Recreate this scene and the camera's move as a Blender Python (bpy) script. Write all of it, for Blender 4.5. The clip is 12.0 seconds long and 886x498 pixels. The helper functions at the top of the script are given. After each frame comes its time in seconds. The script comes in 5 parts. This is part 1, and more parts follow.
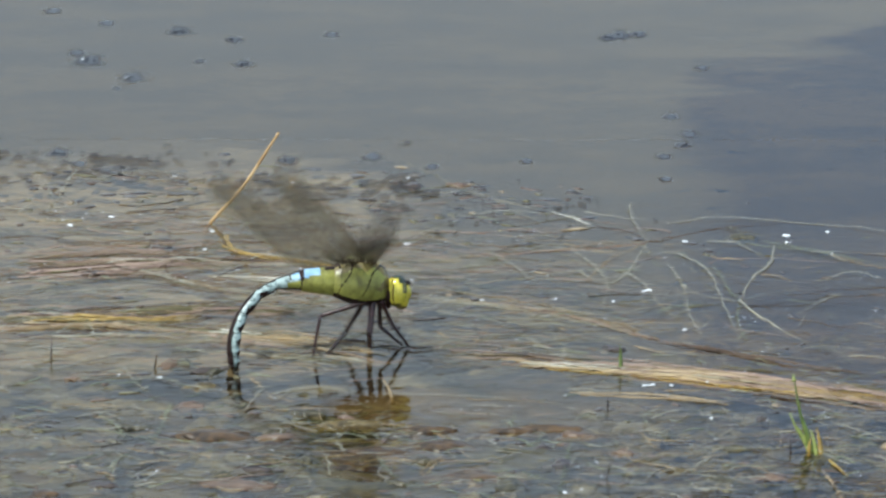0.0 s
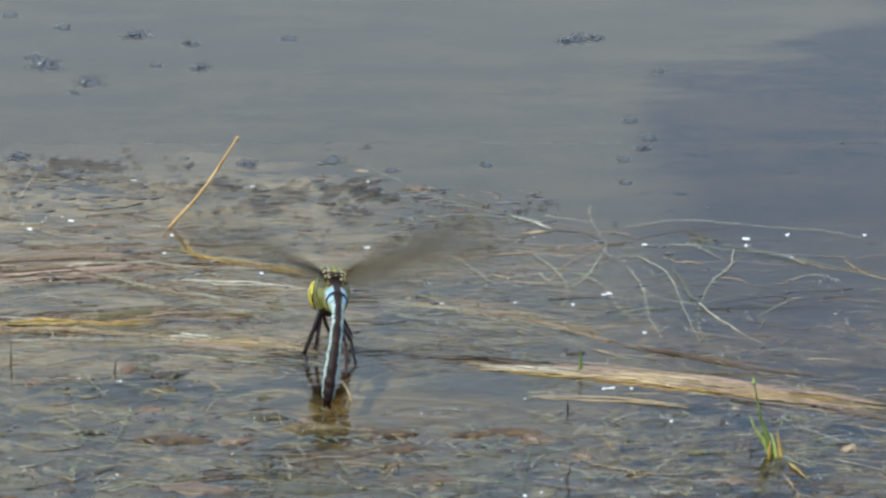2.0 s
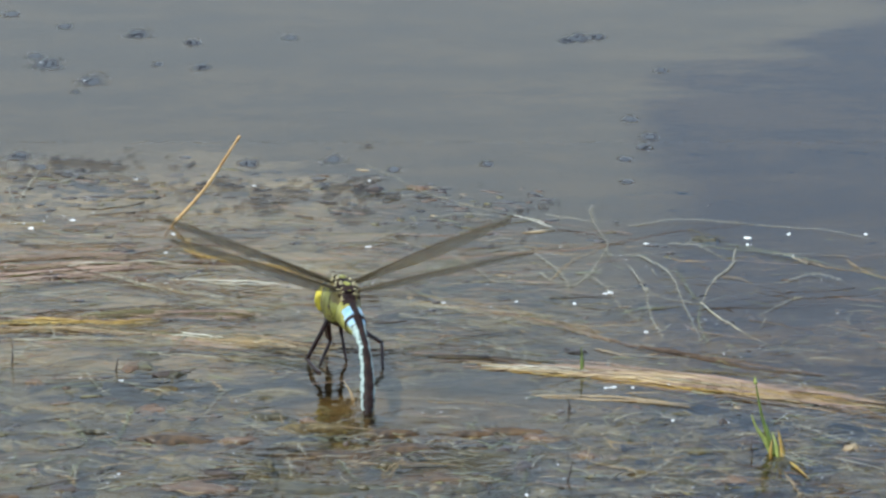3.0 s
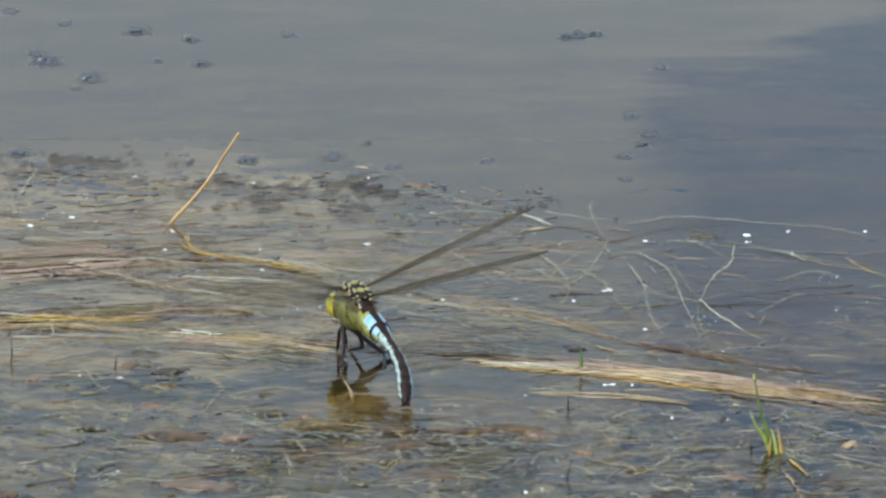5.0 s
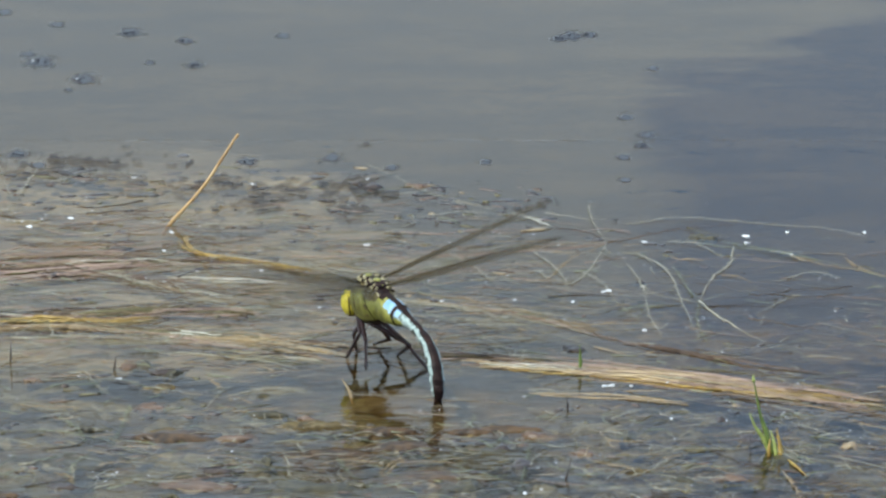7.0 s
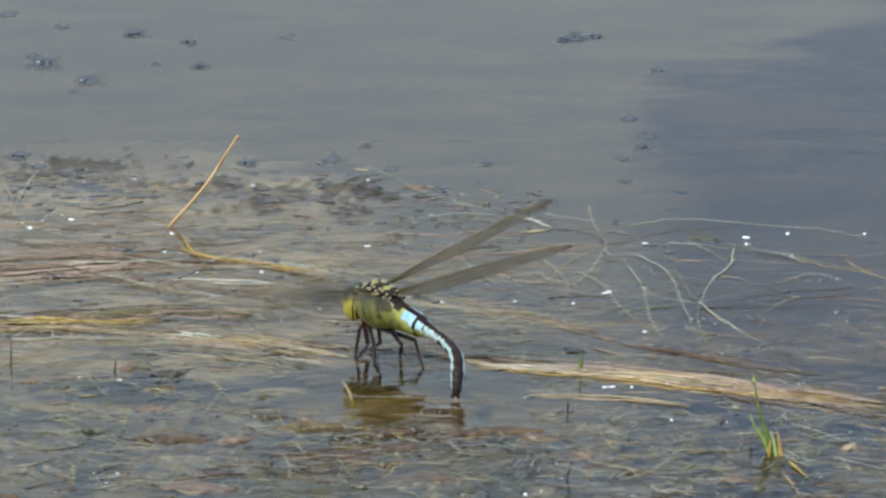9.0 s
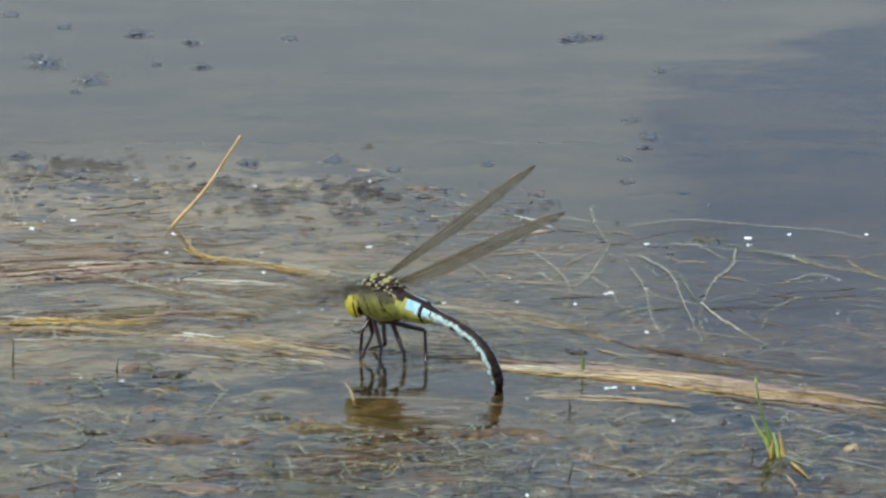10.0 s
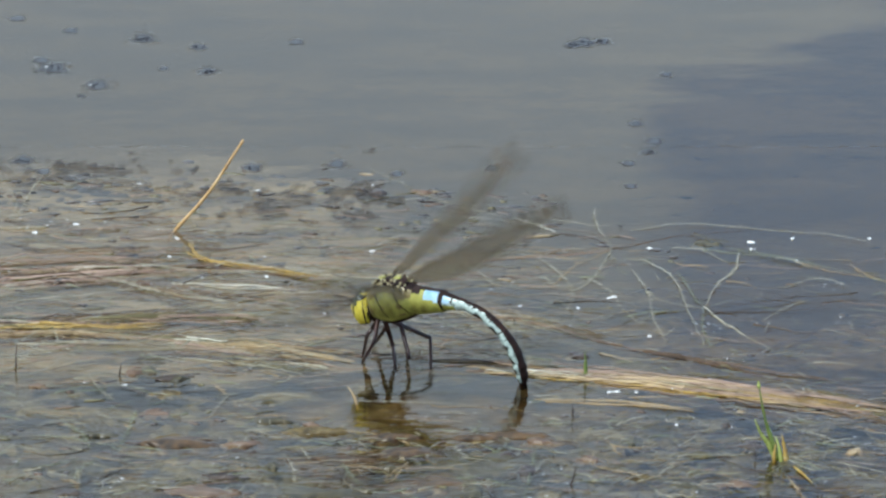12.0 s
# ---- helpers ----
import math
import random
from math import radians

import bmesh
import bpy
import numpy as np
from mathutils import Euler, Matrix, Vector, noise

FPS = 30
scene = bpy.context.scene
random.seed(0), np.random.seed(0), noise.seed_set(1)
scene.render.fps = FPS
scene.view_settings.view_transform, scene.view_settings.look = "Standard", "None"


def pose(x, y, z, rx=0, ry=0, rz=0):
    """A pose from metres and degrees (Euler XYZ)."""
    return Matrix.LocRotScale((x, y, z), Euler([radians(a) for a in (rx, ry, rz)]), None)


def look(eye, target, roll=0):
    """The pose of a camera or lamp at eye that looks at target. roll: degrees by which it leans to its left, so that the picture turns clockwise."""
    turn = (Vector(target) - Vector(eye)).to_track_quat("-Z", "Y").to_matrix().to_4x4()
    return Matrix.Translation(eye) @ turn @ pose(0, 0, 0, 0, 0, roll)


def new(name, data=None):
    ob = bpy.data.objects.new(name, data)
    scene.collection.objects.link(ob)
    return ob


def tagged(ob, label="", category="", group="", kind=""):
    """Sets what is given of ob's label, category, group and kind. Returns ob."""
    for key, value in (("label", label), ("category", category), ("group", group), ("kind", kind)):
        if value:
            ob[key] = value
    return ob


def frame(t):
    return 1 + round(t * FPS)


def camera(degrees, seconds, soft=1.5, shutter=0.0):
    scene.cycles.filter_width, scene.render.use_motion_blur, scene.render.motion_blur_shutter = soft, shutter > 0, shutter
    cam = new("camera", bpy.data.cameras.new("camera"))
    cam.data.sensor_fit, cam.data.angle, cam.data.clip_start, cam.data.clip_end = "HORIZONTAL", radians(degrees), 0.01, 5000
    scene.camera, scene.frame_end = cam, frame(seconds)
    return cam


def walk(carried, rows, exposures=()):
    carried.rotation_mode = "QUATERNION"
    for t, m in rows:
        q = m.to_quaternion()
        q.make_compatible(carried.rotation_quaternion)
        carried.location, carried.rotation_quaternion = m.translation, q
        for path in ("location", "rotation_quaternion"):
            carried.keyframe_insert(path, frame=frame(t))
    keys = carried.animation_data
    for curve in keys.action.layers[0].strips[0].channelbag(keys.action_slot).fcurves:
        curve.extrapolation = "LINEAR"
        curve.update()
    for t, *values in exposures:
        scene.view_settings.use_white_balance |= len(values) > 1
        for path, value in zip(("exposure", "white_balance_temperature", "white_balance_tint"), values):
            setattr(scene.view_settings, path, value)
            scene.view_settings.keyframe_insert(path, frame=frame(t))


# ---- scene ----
# ---- camera: long lens on a tripod, panned and tilted by hand ----
FOV, TILT, FAR = 7.0, 15.0, 2.06
EYE = (0.0, -FAR * math.cos(radians(TILT)), FAR * math.sin(radians(TILT)))
cam = camera(FOV, 12.0, soft=2.6, shutter=0.5)
PAN = [  # seconds, pan and tilt in degrees
    (0.0, 0.324, -0.007), (0.1, 0.239, 0.007), (0.2, 0.140, 0.013), (0.3, 0.078, 0.02), (0.4, 0.016, 0.033), (0.5, -0.021, 0.036),
    (0.6, -0.058, 0.040), (0.7, -0.080, 0.043), (0.8, -0.085, 0.046), (0.9, -0.078, 0.048), (1.0, -0.067, 0.049), (1.2, -0.031, 0.036),
    (1.5, -0.005, 0.021), (2.0, -0.005, 0.021), (2.5, 0.002, 0.015), (3.0, 0.007, 0.015)]
PAN += [
    (5.0, 0.0, -0.007), (5.5, 0.0, 0.0), (6.0, -0.007, 0.0), (6.5, -0.018, -0.004), (7.0, -0.007, 0.0), (9.0, -0.004, 0.011),
    (9.5, 0.011, 0.011), (10.0, 0.012, 0.017), (10.5, 0.017, 0.022), (11.0, 0.018, 0.015), (11.5, 0.023, 0.027), (12.0, 0.036, 0.049)]
walk(cam, [(t, pose(*EYE, 90 - TILT + tilt, 0, pan)) for t, pan, tilt in PAN], exposures=[(0.0, 0.0, 6000.0, 4.0), (12.0, 0.0, 6000.0, 4.0)])

# ---- daylight: high sun, blue sky with a broad bank of grey cloud ----
SUN_ELEVATION, SUN_AZIMUTH = 58.0, 228.0  # degrees; azimuth clockwise from +y
world = bpy.data.worlds.new("sky")
scene.world = world
world.use_nodes = True
wt = world.node_tree
wt.nodes.clear()


def wnode(kind, **values):
    n = wt.nodes.new(kind)
    for key, v in values.items():
        n.inputs[key].default_value = v
    return n


sky = wt.nodes.new("ShaderNodeTexSky")
sky.sky_type, sky.sun_disc = "NISHITA", False
sky.sun_elevation, sky.sun_rotation = radians(SUN_ELEVATION), radians(SUN_AZIMUTH)
sky.air_density, sky.dust_density = 1.0, 0.5
coord = wt.nodes.new("ShaderNodeTexCoord")
split = wt.nodes.new("ShaderNodeSeparateXYZ")
wt.links.new(coord.outputs["Generated"], split.inputs[0])
# cloud bank over the west and along the horizon, its edge broken by noise
cloud_noise = wnode("ShaderNodeTexNoise", Scale=38.0, Detail=4.0, Roughness=0.5)
wt.links.new(coord.outputs["Generated"], cloud_noise.inputs["Vector"])


def wmath(operation, a, b, c=None):
    n = wt.nodes.new("ShaderNodeMath")
    n.operation = operation
    for k, v in enumerate((a, b, c)):
        if v is None:
            continue
        if isinstance(v, (int, float)):
            n.inputs[k].default_value = v
        else:
            wt.links.new(v, n.inputs[k])
    return n.outputs[0]


low_bank = wmath("MAXIMUM", wmath("SUBTRACT", 0.2395, split.outputs["Z"]), 0.0)
east = wmath("SUBTRACT", split.outputs["X"], wmath("MULTIPLY", low_bank, 2.3))
level = wmath("MULTIPLY_ADD", cloud_noise.outputs["Fac"], 0.030, wmath("SUBTRACT", 0.012, east))
cover = wnode("ShaderNodeMapRange")
cover.interpolation_type = "SMOOTHSTEP"
cover.inputs["From Min"].default_value, cover.inputs["From Max"].default_value = -0.006, 0.006
cover.inputs["To Min"].default_value, cover.inputs["To Max"].default_value = 0.0, 0.95
wt.links.new(level, cover.inputs["Value"])
fine = wnode("ShaderNodeTexNoise", Scale=5.0, Detail=6.0, Roughness=0.6)
wt.links.new(coord.outputs["Generated"], fine.inputs["Vector"])
cloud_colour = wt.nodes.new("ShaderNodeValToRGB")
cloud_colour.color_ramp.elements[0].position, cloud_colour.color_ramp.elements[0].color = 0.3, (5.5, 6.3, 7.2, 1)
cloud_colour.color_ramp.elements[1].position, cloud_colour.color_ramp.elements[1].color = 0.7, (6.15, 6.85, 7.55, 1)
wt.links.new(fine.outputs["Fac"], cloud_colour.inputs[0])
mix = wt.nodes.new("ShaderNodeMix")
mix.data_type = "RGBA"
wt.links.new(cover.outputs[0], mix.inputs[0])
haze = wt.nodes.new("ShaderNodeMix")  # thin bright haze over the blue
haze.data_type = "RGBA"
haze.inputs[0].default_value, haze.inputs[7].default_value = 0.5, (4.7, 5.9, 8.0, 1)
wt.links.new(sky.outputs[0], haze.inputs[6])
wt.links.new(haze.outputs[2], mix.inputs[6])
wt.links.new(cloud_colour.outputs[0], mix.inputs[7])
back = wnode("ShaderNodeBackground", Strength=0.15)
wt.links.new(mix.outputs[2], back.inputs[0])
wt.links.new(back.outputs[0], wt.nodes.new("ShaderNodeOutputWorld").inputs[0])

sun = new("sun", bpy.data.lights.new("sun", "SUN"))
sun.data.energy, sun.data.angle, sun.data.color = 4.4, radians(0.53), (1.0, 0.96, 0.90)
a, e = radians(SUN_AZIMUTH), radians(SUN_ELEVATION)
sun.matrix_world = look((0, 0, 0), (-math.sin(a) * math.cos(e), -math.cos(a) * math.cos(e), -math.sin(e)))

MM = 0.001


# ---- materials ----
def material(name):
    m = bpy.data.materials.new(name)
    m.use_nodes = True
    return m, m.node_tree, m.node_tree.nodes["Principled BSDF"]


def ramp_of(nt, stops):
    r = nt.nodes.new("ShaderNodeValToRGB")
    els = r.color_ramp.elements
    while len(els) < len(stops):
        els.new(0.5)
    for el, (p, c) in zip(els, stops):
        el.position, el.color = p, (*c, 1)
    return r


def noise_of(nt, scale, detail=4.0, stretch=(1, 1, 1), rough=0.55):
    c, mp, n = nt.nodes.new("ShaderNodeTexCoord"), nt.nodes.new("ShaderNodeMapping"), nt.nodes.new("ShaderNodeTexNoise")
    mp.inputs["Scale"].default_value = stretch
    n.inputs["Scale"].default_value, n.inputs["Detail"].default_value, n.inputs["Roughness"].default_value = scale, detail, rough
    nt.links.new(c.outputs["Object"], mp.inputs[0])
    nt.links.new(mp.outputs[0], n.inputs["Vector"])
    return n


def bump_of(nt, bsdf, source, strength, distance):
    b = nt.nodes.new("ShaderNodeBump")
    b.inputs["Strength"].default_value, b.inputs["Distance"].default_value = strength, distance
    nt.links.new(source, b.inputs["Height"])
    nt.links.new(b.outputs[0], bsdf.inputs["Normal"])
    return b


def organic(name, dark, light, scale=900.0, stretch=(1, 1, 1), rough=0.45, spec=0.5, vary=0.25, low=0.3, high=0.7):
    """Plant or chitin: two-tone grain, a shade of its own for each object or piece."""
    m, nt, b = material(name)
    n = noise_of(nt, scale, stretch=stretch)
    r = ramp_of(nt, [(low, dark), (high, light)])
    nt.links.new(n.outputs["Fac"], r.inputs[0])
    info, geo = nt.nodes.new("ShaderNodeObjectInfo"), nt.nodes.new("ShaderNodeNewGeometry")
    add = nt.nodes.new("ShaderNodeMath")
    nt.links.new(info.outputs["Random"], add.inputs[0])
    nt.links.new(geo.outputs["Random Per Island"], add.inputs[1])
    val = nt.nodes.new("ShaderNodeMapRange")
    val.inputs["From Max"].default_value = 2.0
    val.inputs["To Min"].default_value, val.inputs["To Max"].default_value = 1 - vary, 1 + vary
    nt.links.new(add.outputs[0], val.inputs["Value"])
    hsv = nt.nodes.new("ShaderNodeHueSaturation")
    nt.links.new(val.outputs[0], hsv.inputs["Value"])
    nt.links.new(r.outputs[0], hsv.inputs["Color"])
    nt.links.new(hsv.outputs[0], b.inputs["Base Color"])
    b.inputs["Roughness"].default_value, b.inputs["Specular IOR Level"].default_value = rough, spec
    bump_of(nt, b, n.outputs["Fac"], 0.5, 0.0002)
    return m


STRAND = {
    "straw": organic("dry_straw", (0.28, 0.19, 0.095), (0.55, 0.41, 0.225), 400, (0.2, 1, 1)),
    "tan": organic("tan_stem", (0.20, 0.14, 0.07), (0.38, 0.29, 0.17), 400, (0.2, 1, 1)),
    "pale": organic("bleached_stem", (0.30, 0.28, 0.20), (0.50, 0.47, 0.36), 400, (0.2, 1, 1)),
    # dry blades shining in the sun; the shine is in the whiter colour
    "white": organic("sunlit_dry_blade", (0.62, 0.58, 0.45), (0.80, 0.77, 0.64), 400, (0.2, 1, 1), rough=0.25),
    "brown": organic("rotten_brown_stem", (0.07, 0.045, 0.03), (0.19, 0.12, 0.075), 400, (0.2, 1, 1)),
    "dark": organic("wet_dark_stem", (0.025, 0.02, 0.02), (0.09, 0.065, 0.05), 400, (0.2, 1, 1), rough=0.3),
    "rose": organic("rosy_stem", (0.23, 0.15, 0.11), (0.47, 0.335, 0.255), 400, (0.2, 1, 1)),
    "gold": organic("golden_stem", (0.20, 0.12, 0.025), (0.52, 0.35, 0.09), 400, (0.2, 1, 1)),
    "olive": organic("olive_stem", (0.09, 0.075, 0.03), (0.21, 0.18, 0.08), 400, (0.2, 1, 1)),
    "green": organic("pale_green_weed", (0.15, 0.17, 0.10), (0.30, 0.32, 0.20), 400, (0.2, 1, 1)),
}
WORDS = {"straw": "dry straw-yellow", "tan": "tan", "pale": "bleached", "white": "sunlit white", "brown": "rotten brown", "dark": "wet dark",
         "rose": "rosy brown", "gold": "golden", "olive": "olive brown", "green": "pale green"}
SPROUT = organic("fresh_green_blade", (0.055, 0.085, 0.012), (0.17, 0.22, 0.045), 500, vary=0.15)
TIP = organic("pale_green_tip", (0.20, 0.24, 0.05), (0.40, 0.44, 0.13), 500, vary=0.15)
RUST = organic("orange_dying_blade", (0.22, 0.125, 0.02), (0.42, 0.29, 0.06), 500, vary=0.15)
SCUM = organic("dark_floating_flake", (0.010, 0.011, 0.015), (0.050, 0.052, 0.062), 420, rough=0.5, spec=0.2, low=0.35, high=0.65)


def make_film():
    """Thin wet film; its fading rim paints the dark reflection of the dimpled water."""
    m, nt, b = material("dark_film_and_dimple")
    n = noise_of(nt, 520.0, 4.0, (0.5, 0.8, 1), 0.65)
    r = ramp_of(nt, [(0.35, (0.010, 0.012, 0.017)), (0.7, (0.055, 0.058, 0.068))])
    nt.links.new(n.outputs["Fac"], r.inputs[0])
    nt.links.new(r.outputs[0], b.inputs["Base Color"])
    b.inputs["Roughness"].default_value, b.inputs["Specular IOR Level"].default_value = 0.35, 0.35
    dense, add, cut = nt.nodes.new("ShaderNodeAttribute"), nt.nodes.new("ShaderNodeMath"), nt.nodes.new("ShaderNodeMapRange")
    dense.attribute_name = "film_cover"
    nt.links.new(dense.outputs["Fac"], add.inputs[0])
    nt.links.new(n.outputs["Fac"], add.inputs[1])
    cut.inputs["From Min"].default_value, cut.inputs["From Max"].default_value = 0.50, 1.25
    cut.inputs["To Max"].default_value = 0.92
    nt.links.new(add.outputs[0], cut.inputs["Value"])
    nt.links.new(cut.outputs[0], b.inputs["Alpha"])
    return m


FRAYED = make_film()
# near-white base colour that paints sun glints
GLINT = organic("white_scum", (0.75, 0.76, 0.76), (0.92, 0.92, 0.90), 900, rough=0.25, vary=0.05)


def make_water():
    m, nt, b = material("pond_water")
    nt.nodes.remove(b)
    gloss, clear, fres, mixs = (nt.nodes.new(k) for k in ("ShaderNodeBsdfGlossy", "ShaderNodeBsdfTransparent", "ShaderNodeFresnel", "ShaderNodeMixShader"))
    gloss.inputs["Roughness"].default_value = 0.02
    clear.inputs["Color"].default_value = (0.86, 0.79, 0.60, 1)
    fres.inputs["IOR"].default_value = 1.333
    n1 = noise_of(nt, 12.0, 2.0, (0.6, 1.0, 1))
    n2 = noise_of(nt, 95.0, 3.0, (0.5, 1.0, 1))
    both = nt.nodes.new("ShaderNodeMath")
    both.operation = "MULTIPLY_ADD"
    calm = ramp_of(nt, [(0.10, (1.5, 1.5, 1.5)), (0.25, (1.1, 1.1, 1.1)), (0.38, (0.40, 0.40, 0.40)), (0.62, (0.30, 0.30, 0.30)), (0.80, (0.06, 0.06, 0.06))])
    reach = nt.nodes.new("ShaderNodeMapRange")  # wavelets among the near weed die out over the open water
    reach.inputs["From Min"].default_value, reach.inputs["From Max"].default_value = -0.28, 0.12
    where, axes = nt.nodes.new("ShaderNodeTexCoord"), nt.nodes.new("ShaderNodeSeparateXYZ")
    nt.links.new(where.outputs["Object"], axes.inputs[0])
    nt.links.new(axes.outputs["Y"], reach.inputs["Value"])
    nt.links.new(reach.outputs[0], calm.inputs[0])
    nt.links.new(calm.outputs[0], both.inputs[1])
    nt.links.new(n2.outputs["Fac"], both.inputs[0])
    nt.links.new(n1.outputs["Fac"], both.inputs[2])
    bump = nt.nodes.new("ShaderNodeBump")
    bump.inputs["Distance"].default_value = 0.0005
    still = ramp_of(nt, [(0.55, (1, 1, 1)), (0.85, (0.38, 0.38, 0.38))])
    nt.links.new(reach.outputs[0], still.inputs[0])
    nt.links.new(still.outputs[0], bump.inputs["Strength"])
    nt.links.new(both.outputs[0], bump.inputs["Height"])
    nt.links.new(bump.outputs[0], gloss.inputs["Normal"])
    nt.links.new(bump.outputs[0], fres.inputs["Normal"])
    nt.links.new(fres.outputs[0], mixs.inputs[0])
    nt.links.new(clear.outputs[0], mixs.inputs[1])
    nt.links.new(gloss.outputs[0], mixs.inputs[2])
    nt.links.new(mixs.outputs[0], nt.nodes["Material Output"].inputs[0])
    return m


WATER = make_water()


def make_bed(name, stops, patchy=False, rough=0.34, spec=0.5, grain=0.9, soft=0.18):
    m, nt, b = material(name)
    n1 = noise_of(nt, 45.0, 6.0, (0.35, 1, 1), 0.62)
    n2 = noise_of(nt, 380.0, 5.0, (0.45, 1, 1), 0.68)
    add = nt.nodes.new("ShaderNodeMath")
    add.operation = "MULTIPLY_ADD"
    add.inputs[1].default_value = grain
    nt.links.new(n2.outputs["Fac"], add.inputs[0])
    nt.links.new(n1.outputs["Fac"], add.inputs[2])
    r = ramp_of(nt, [(min((p - 0.75) * (0.5 + 0.5 * grain / 0.9) + 0.5 + 0.5 * grain, 1.0), c) for p, c in stops])
    nt.links.new(add.outputs[0], r.inputs[0])
    nt.links.new(r.outputs[0], b.inputs["Base Color"])
    b.inputs["Roughness"].default_value, b.inputs["Specular IOR Level"].default_value = rough, spec
    bump_of(nt, b, n2.outputs["Fac"], grain, 0.0014)
    if patchy:  # the weed thins out to open water
        dense, n3, sub, cut = nt.nodes.new("ShaderNodeAttribute"), noise_of(nt, 420.0, 4.0, (0.4, 1, 1), 0.65), nt.nodes.new("ShaderNodeMath"), nt.nodes.new("ShaderNodeMapRange")
        dense.attribute_name = "weed_cover"
        sub.operation = "ADD"
        nt.links.new(dense.outputs["Fac"], sub.inputs[0])
        nt.links.new(n3.outputs["Fac"], sub.inputs[1])
        cut.inputs["From Min"].default_value, cut.inputs["From Max"].default_value = 1.0 - soft, 1.0 + soft
        nt.links.new(sub.outputs[0], cut.inputs["Value"])
        nt.links.new(cut.outputs[0], b.inputs["Alpha"])
    return m


BED = make_bed("pond_silt", [(0.48, (0.026, 0.018, 0.009)), (0.68, (0.045, 0.031, 0.014)), (0.82, (0.066, 0.046, 0.021)), (0.98, (0.09, 0.066, 0.034))])
LITTER = make_bed("sunken_leaf_litter", [(0.48, (0.027, 0.017, 0.006)), (0.68, (0.052, 0.033, 0.012)), (0.82, (0.078, 0.051, 0.019)), (0.98, (0.113, 0.078, 0.033))])
STRAW_MAT = make_bed("milky_silt", [(0.45, (0.150, 0.116, 0.090)), (0.62, (0.212, 0.174, 0.138)), (0.80, (0.265, 0.226, 0.183)), (1.0, (0.35, 0.305, 0.25))], True, 0.6, 0.2, 0.30, 0.42)
MAT = make_bed("rotting_weed_mat", [(0.50, (0.030, 0.022, 0.012)), (0.62, (0.075, 0.060, 0.034)), (0.76, (0.125, 0.106, 0.066)), (0.92, (0.20, 0.178, 0.118))], True, 0.45, 0.4, 0.55, 0.34)
FILM = make_bed("dark_scum_film", [(0.48, (0.012, 0.011, 0.013)), (0.66, (0.035, 0.031, 0.031)), (0.82, (0.075, 0.066, 0.058)), (0.98, (0.17, 0.15, 0.125))], True, 0.65, 0.12)


# ---- mesh helpers ----
def mesh_object(name, bm, mats, parent=None, label="", smooth=True):
    me = bpy.data.meshes.new(name)
    bm.normal_update()
    bm.to_mesh(me)
    bm.free()
    for m in mats if isinstance(mats, (list, tuple)) else [mats]:
        me.materials.append(m)
    if smooth:
        for p in me.polygons:
            p.use_smooth = True
    ob = new(name, me)
    if parent is not None:
        ob.parent = parent
    if label:
        ob["label"] = label
    return ob


def part(name, bm, mats, parent, label=""):
    return mesh_object(name, bm, mats, parent, label)


def glide(points, per=6):
    """A smooth line through the points."""
    p = [Vector(q) for q in points]
    if len(p) == 2:
        return [p[0].lerp(p[1], i / per) for i in range(per + 1)]
    out = []
    for i in range(len(p) - 1):
        a, b = p[i], p[i + 1]
        ta = (b - p[i - 1]) * 0.5 if i else b - a
        tb = (p[i + 2] - a) * 0.5 if i + 2 < len(p) else b - a
        for k in range(per):
            u = k / per
            out.append(a * (2 * u**3 - 3 * u**2 + 1) + ta * (u**3 - 2 * u**2 + u) + b * (3 * u**2 - 2 * u**3) + tb * (u**3 - u**2))
    return out + [p[-1]]


def tube(bm, line, radius, sides=5, flat=1.0, slot=0):
    """A stalk along the line; radius is a number or a function of 0..1."""
    rings = []
    n = len(line)
    for i, p in enumerate(line):
        d = (line[min(i + 1, n - 1)] - line[max(i - 1, 0)]).normalized()
        side = d.cross(Vector((0, 0, 1)))
        side = side.normalized() if side.length > 1e-4 else Vector((1, 0, 0))
        up = side.cross(d).normalized()
        r = radius(i / (n - 1)) if callable(radius) else radius
        rings.append([bm.verts.new(p + side * (r * math.cos(a)) + up * (r * flat * math.sin(a)))
                      for a in (math.tau * k / sides for k in range(sides))])
    faces = []
    for a, b in zip(rings, rings[1:]):
        for k in range(sides):
            faces.append(bm.faces.new((a[k], a[(k + 1) % sides], b[(k + 1) % sides], b[k])))
    faces.append(bm.faces.new(rings[0][::-1]))
    faces.append(bm.faces.new(rings[-1]))
    for f in faces:
        f.material_index = slot
    return faces


def lathe(bm, profile, around=14, axis="x", slot_of=None, squash=(1, 1)):
    """A body of rings: profile rows of (along, half width, half height, height of the middle)."""
    rings = []
    for x, w, h, z in profile:
        rings.append([bm.verts.new((x, w * math.cos(a), z + h * math.sin(a))) for a in (math.tau * k / around for k in range(around))])
    for i, (a, b) in enumerate(zip(rings, rings[1:])):
        for k in range(around):
            f = bm.faces.new((a[k], b[k], b[(k + 1) % around], a[(k + 1) % around]))
            if slot_of:
                f.material_index = slot_of(i / (len(rings) - 1), math.tau * (k + 0.5) / around)
    for r, flip in ((rings[0], False), (rings[-1], True)):
        f = bm.faces.new(r[::-1] if flip else r)
        if slot_of:
            f.material_index = slot_of(1.0 if flip else 0.0, 0)
    bmesh.ops.recalc_face_normals(bm, faces=bm.faces)


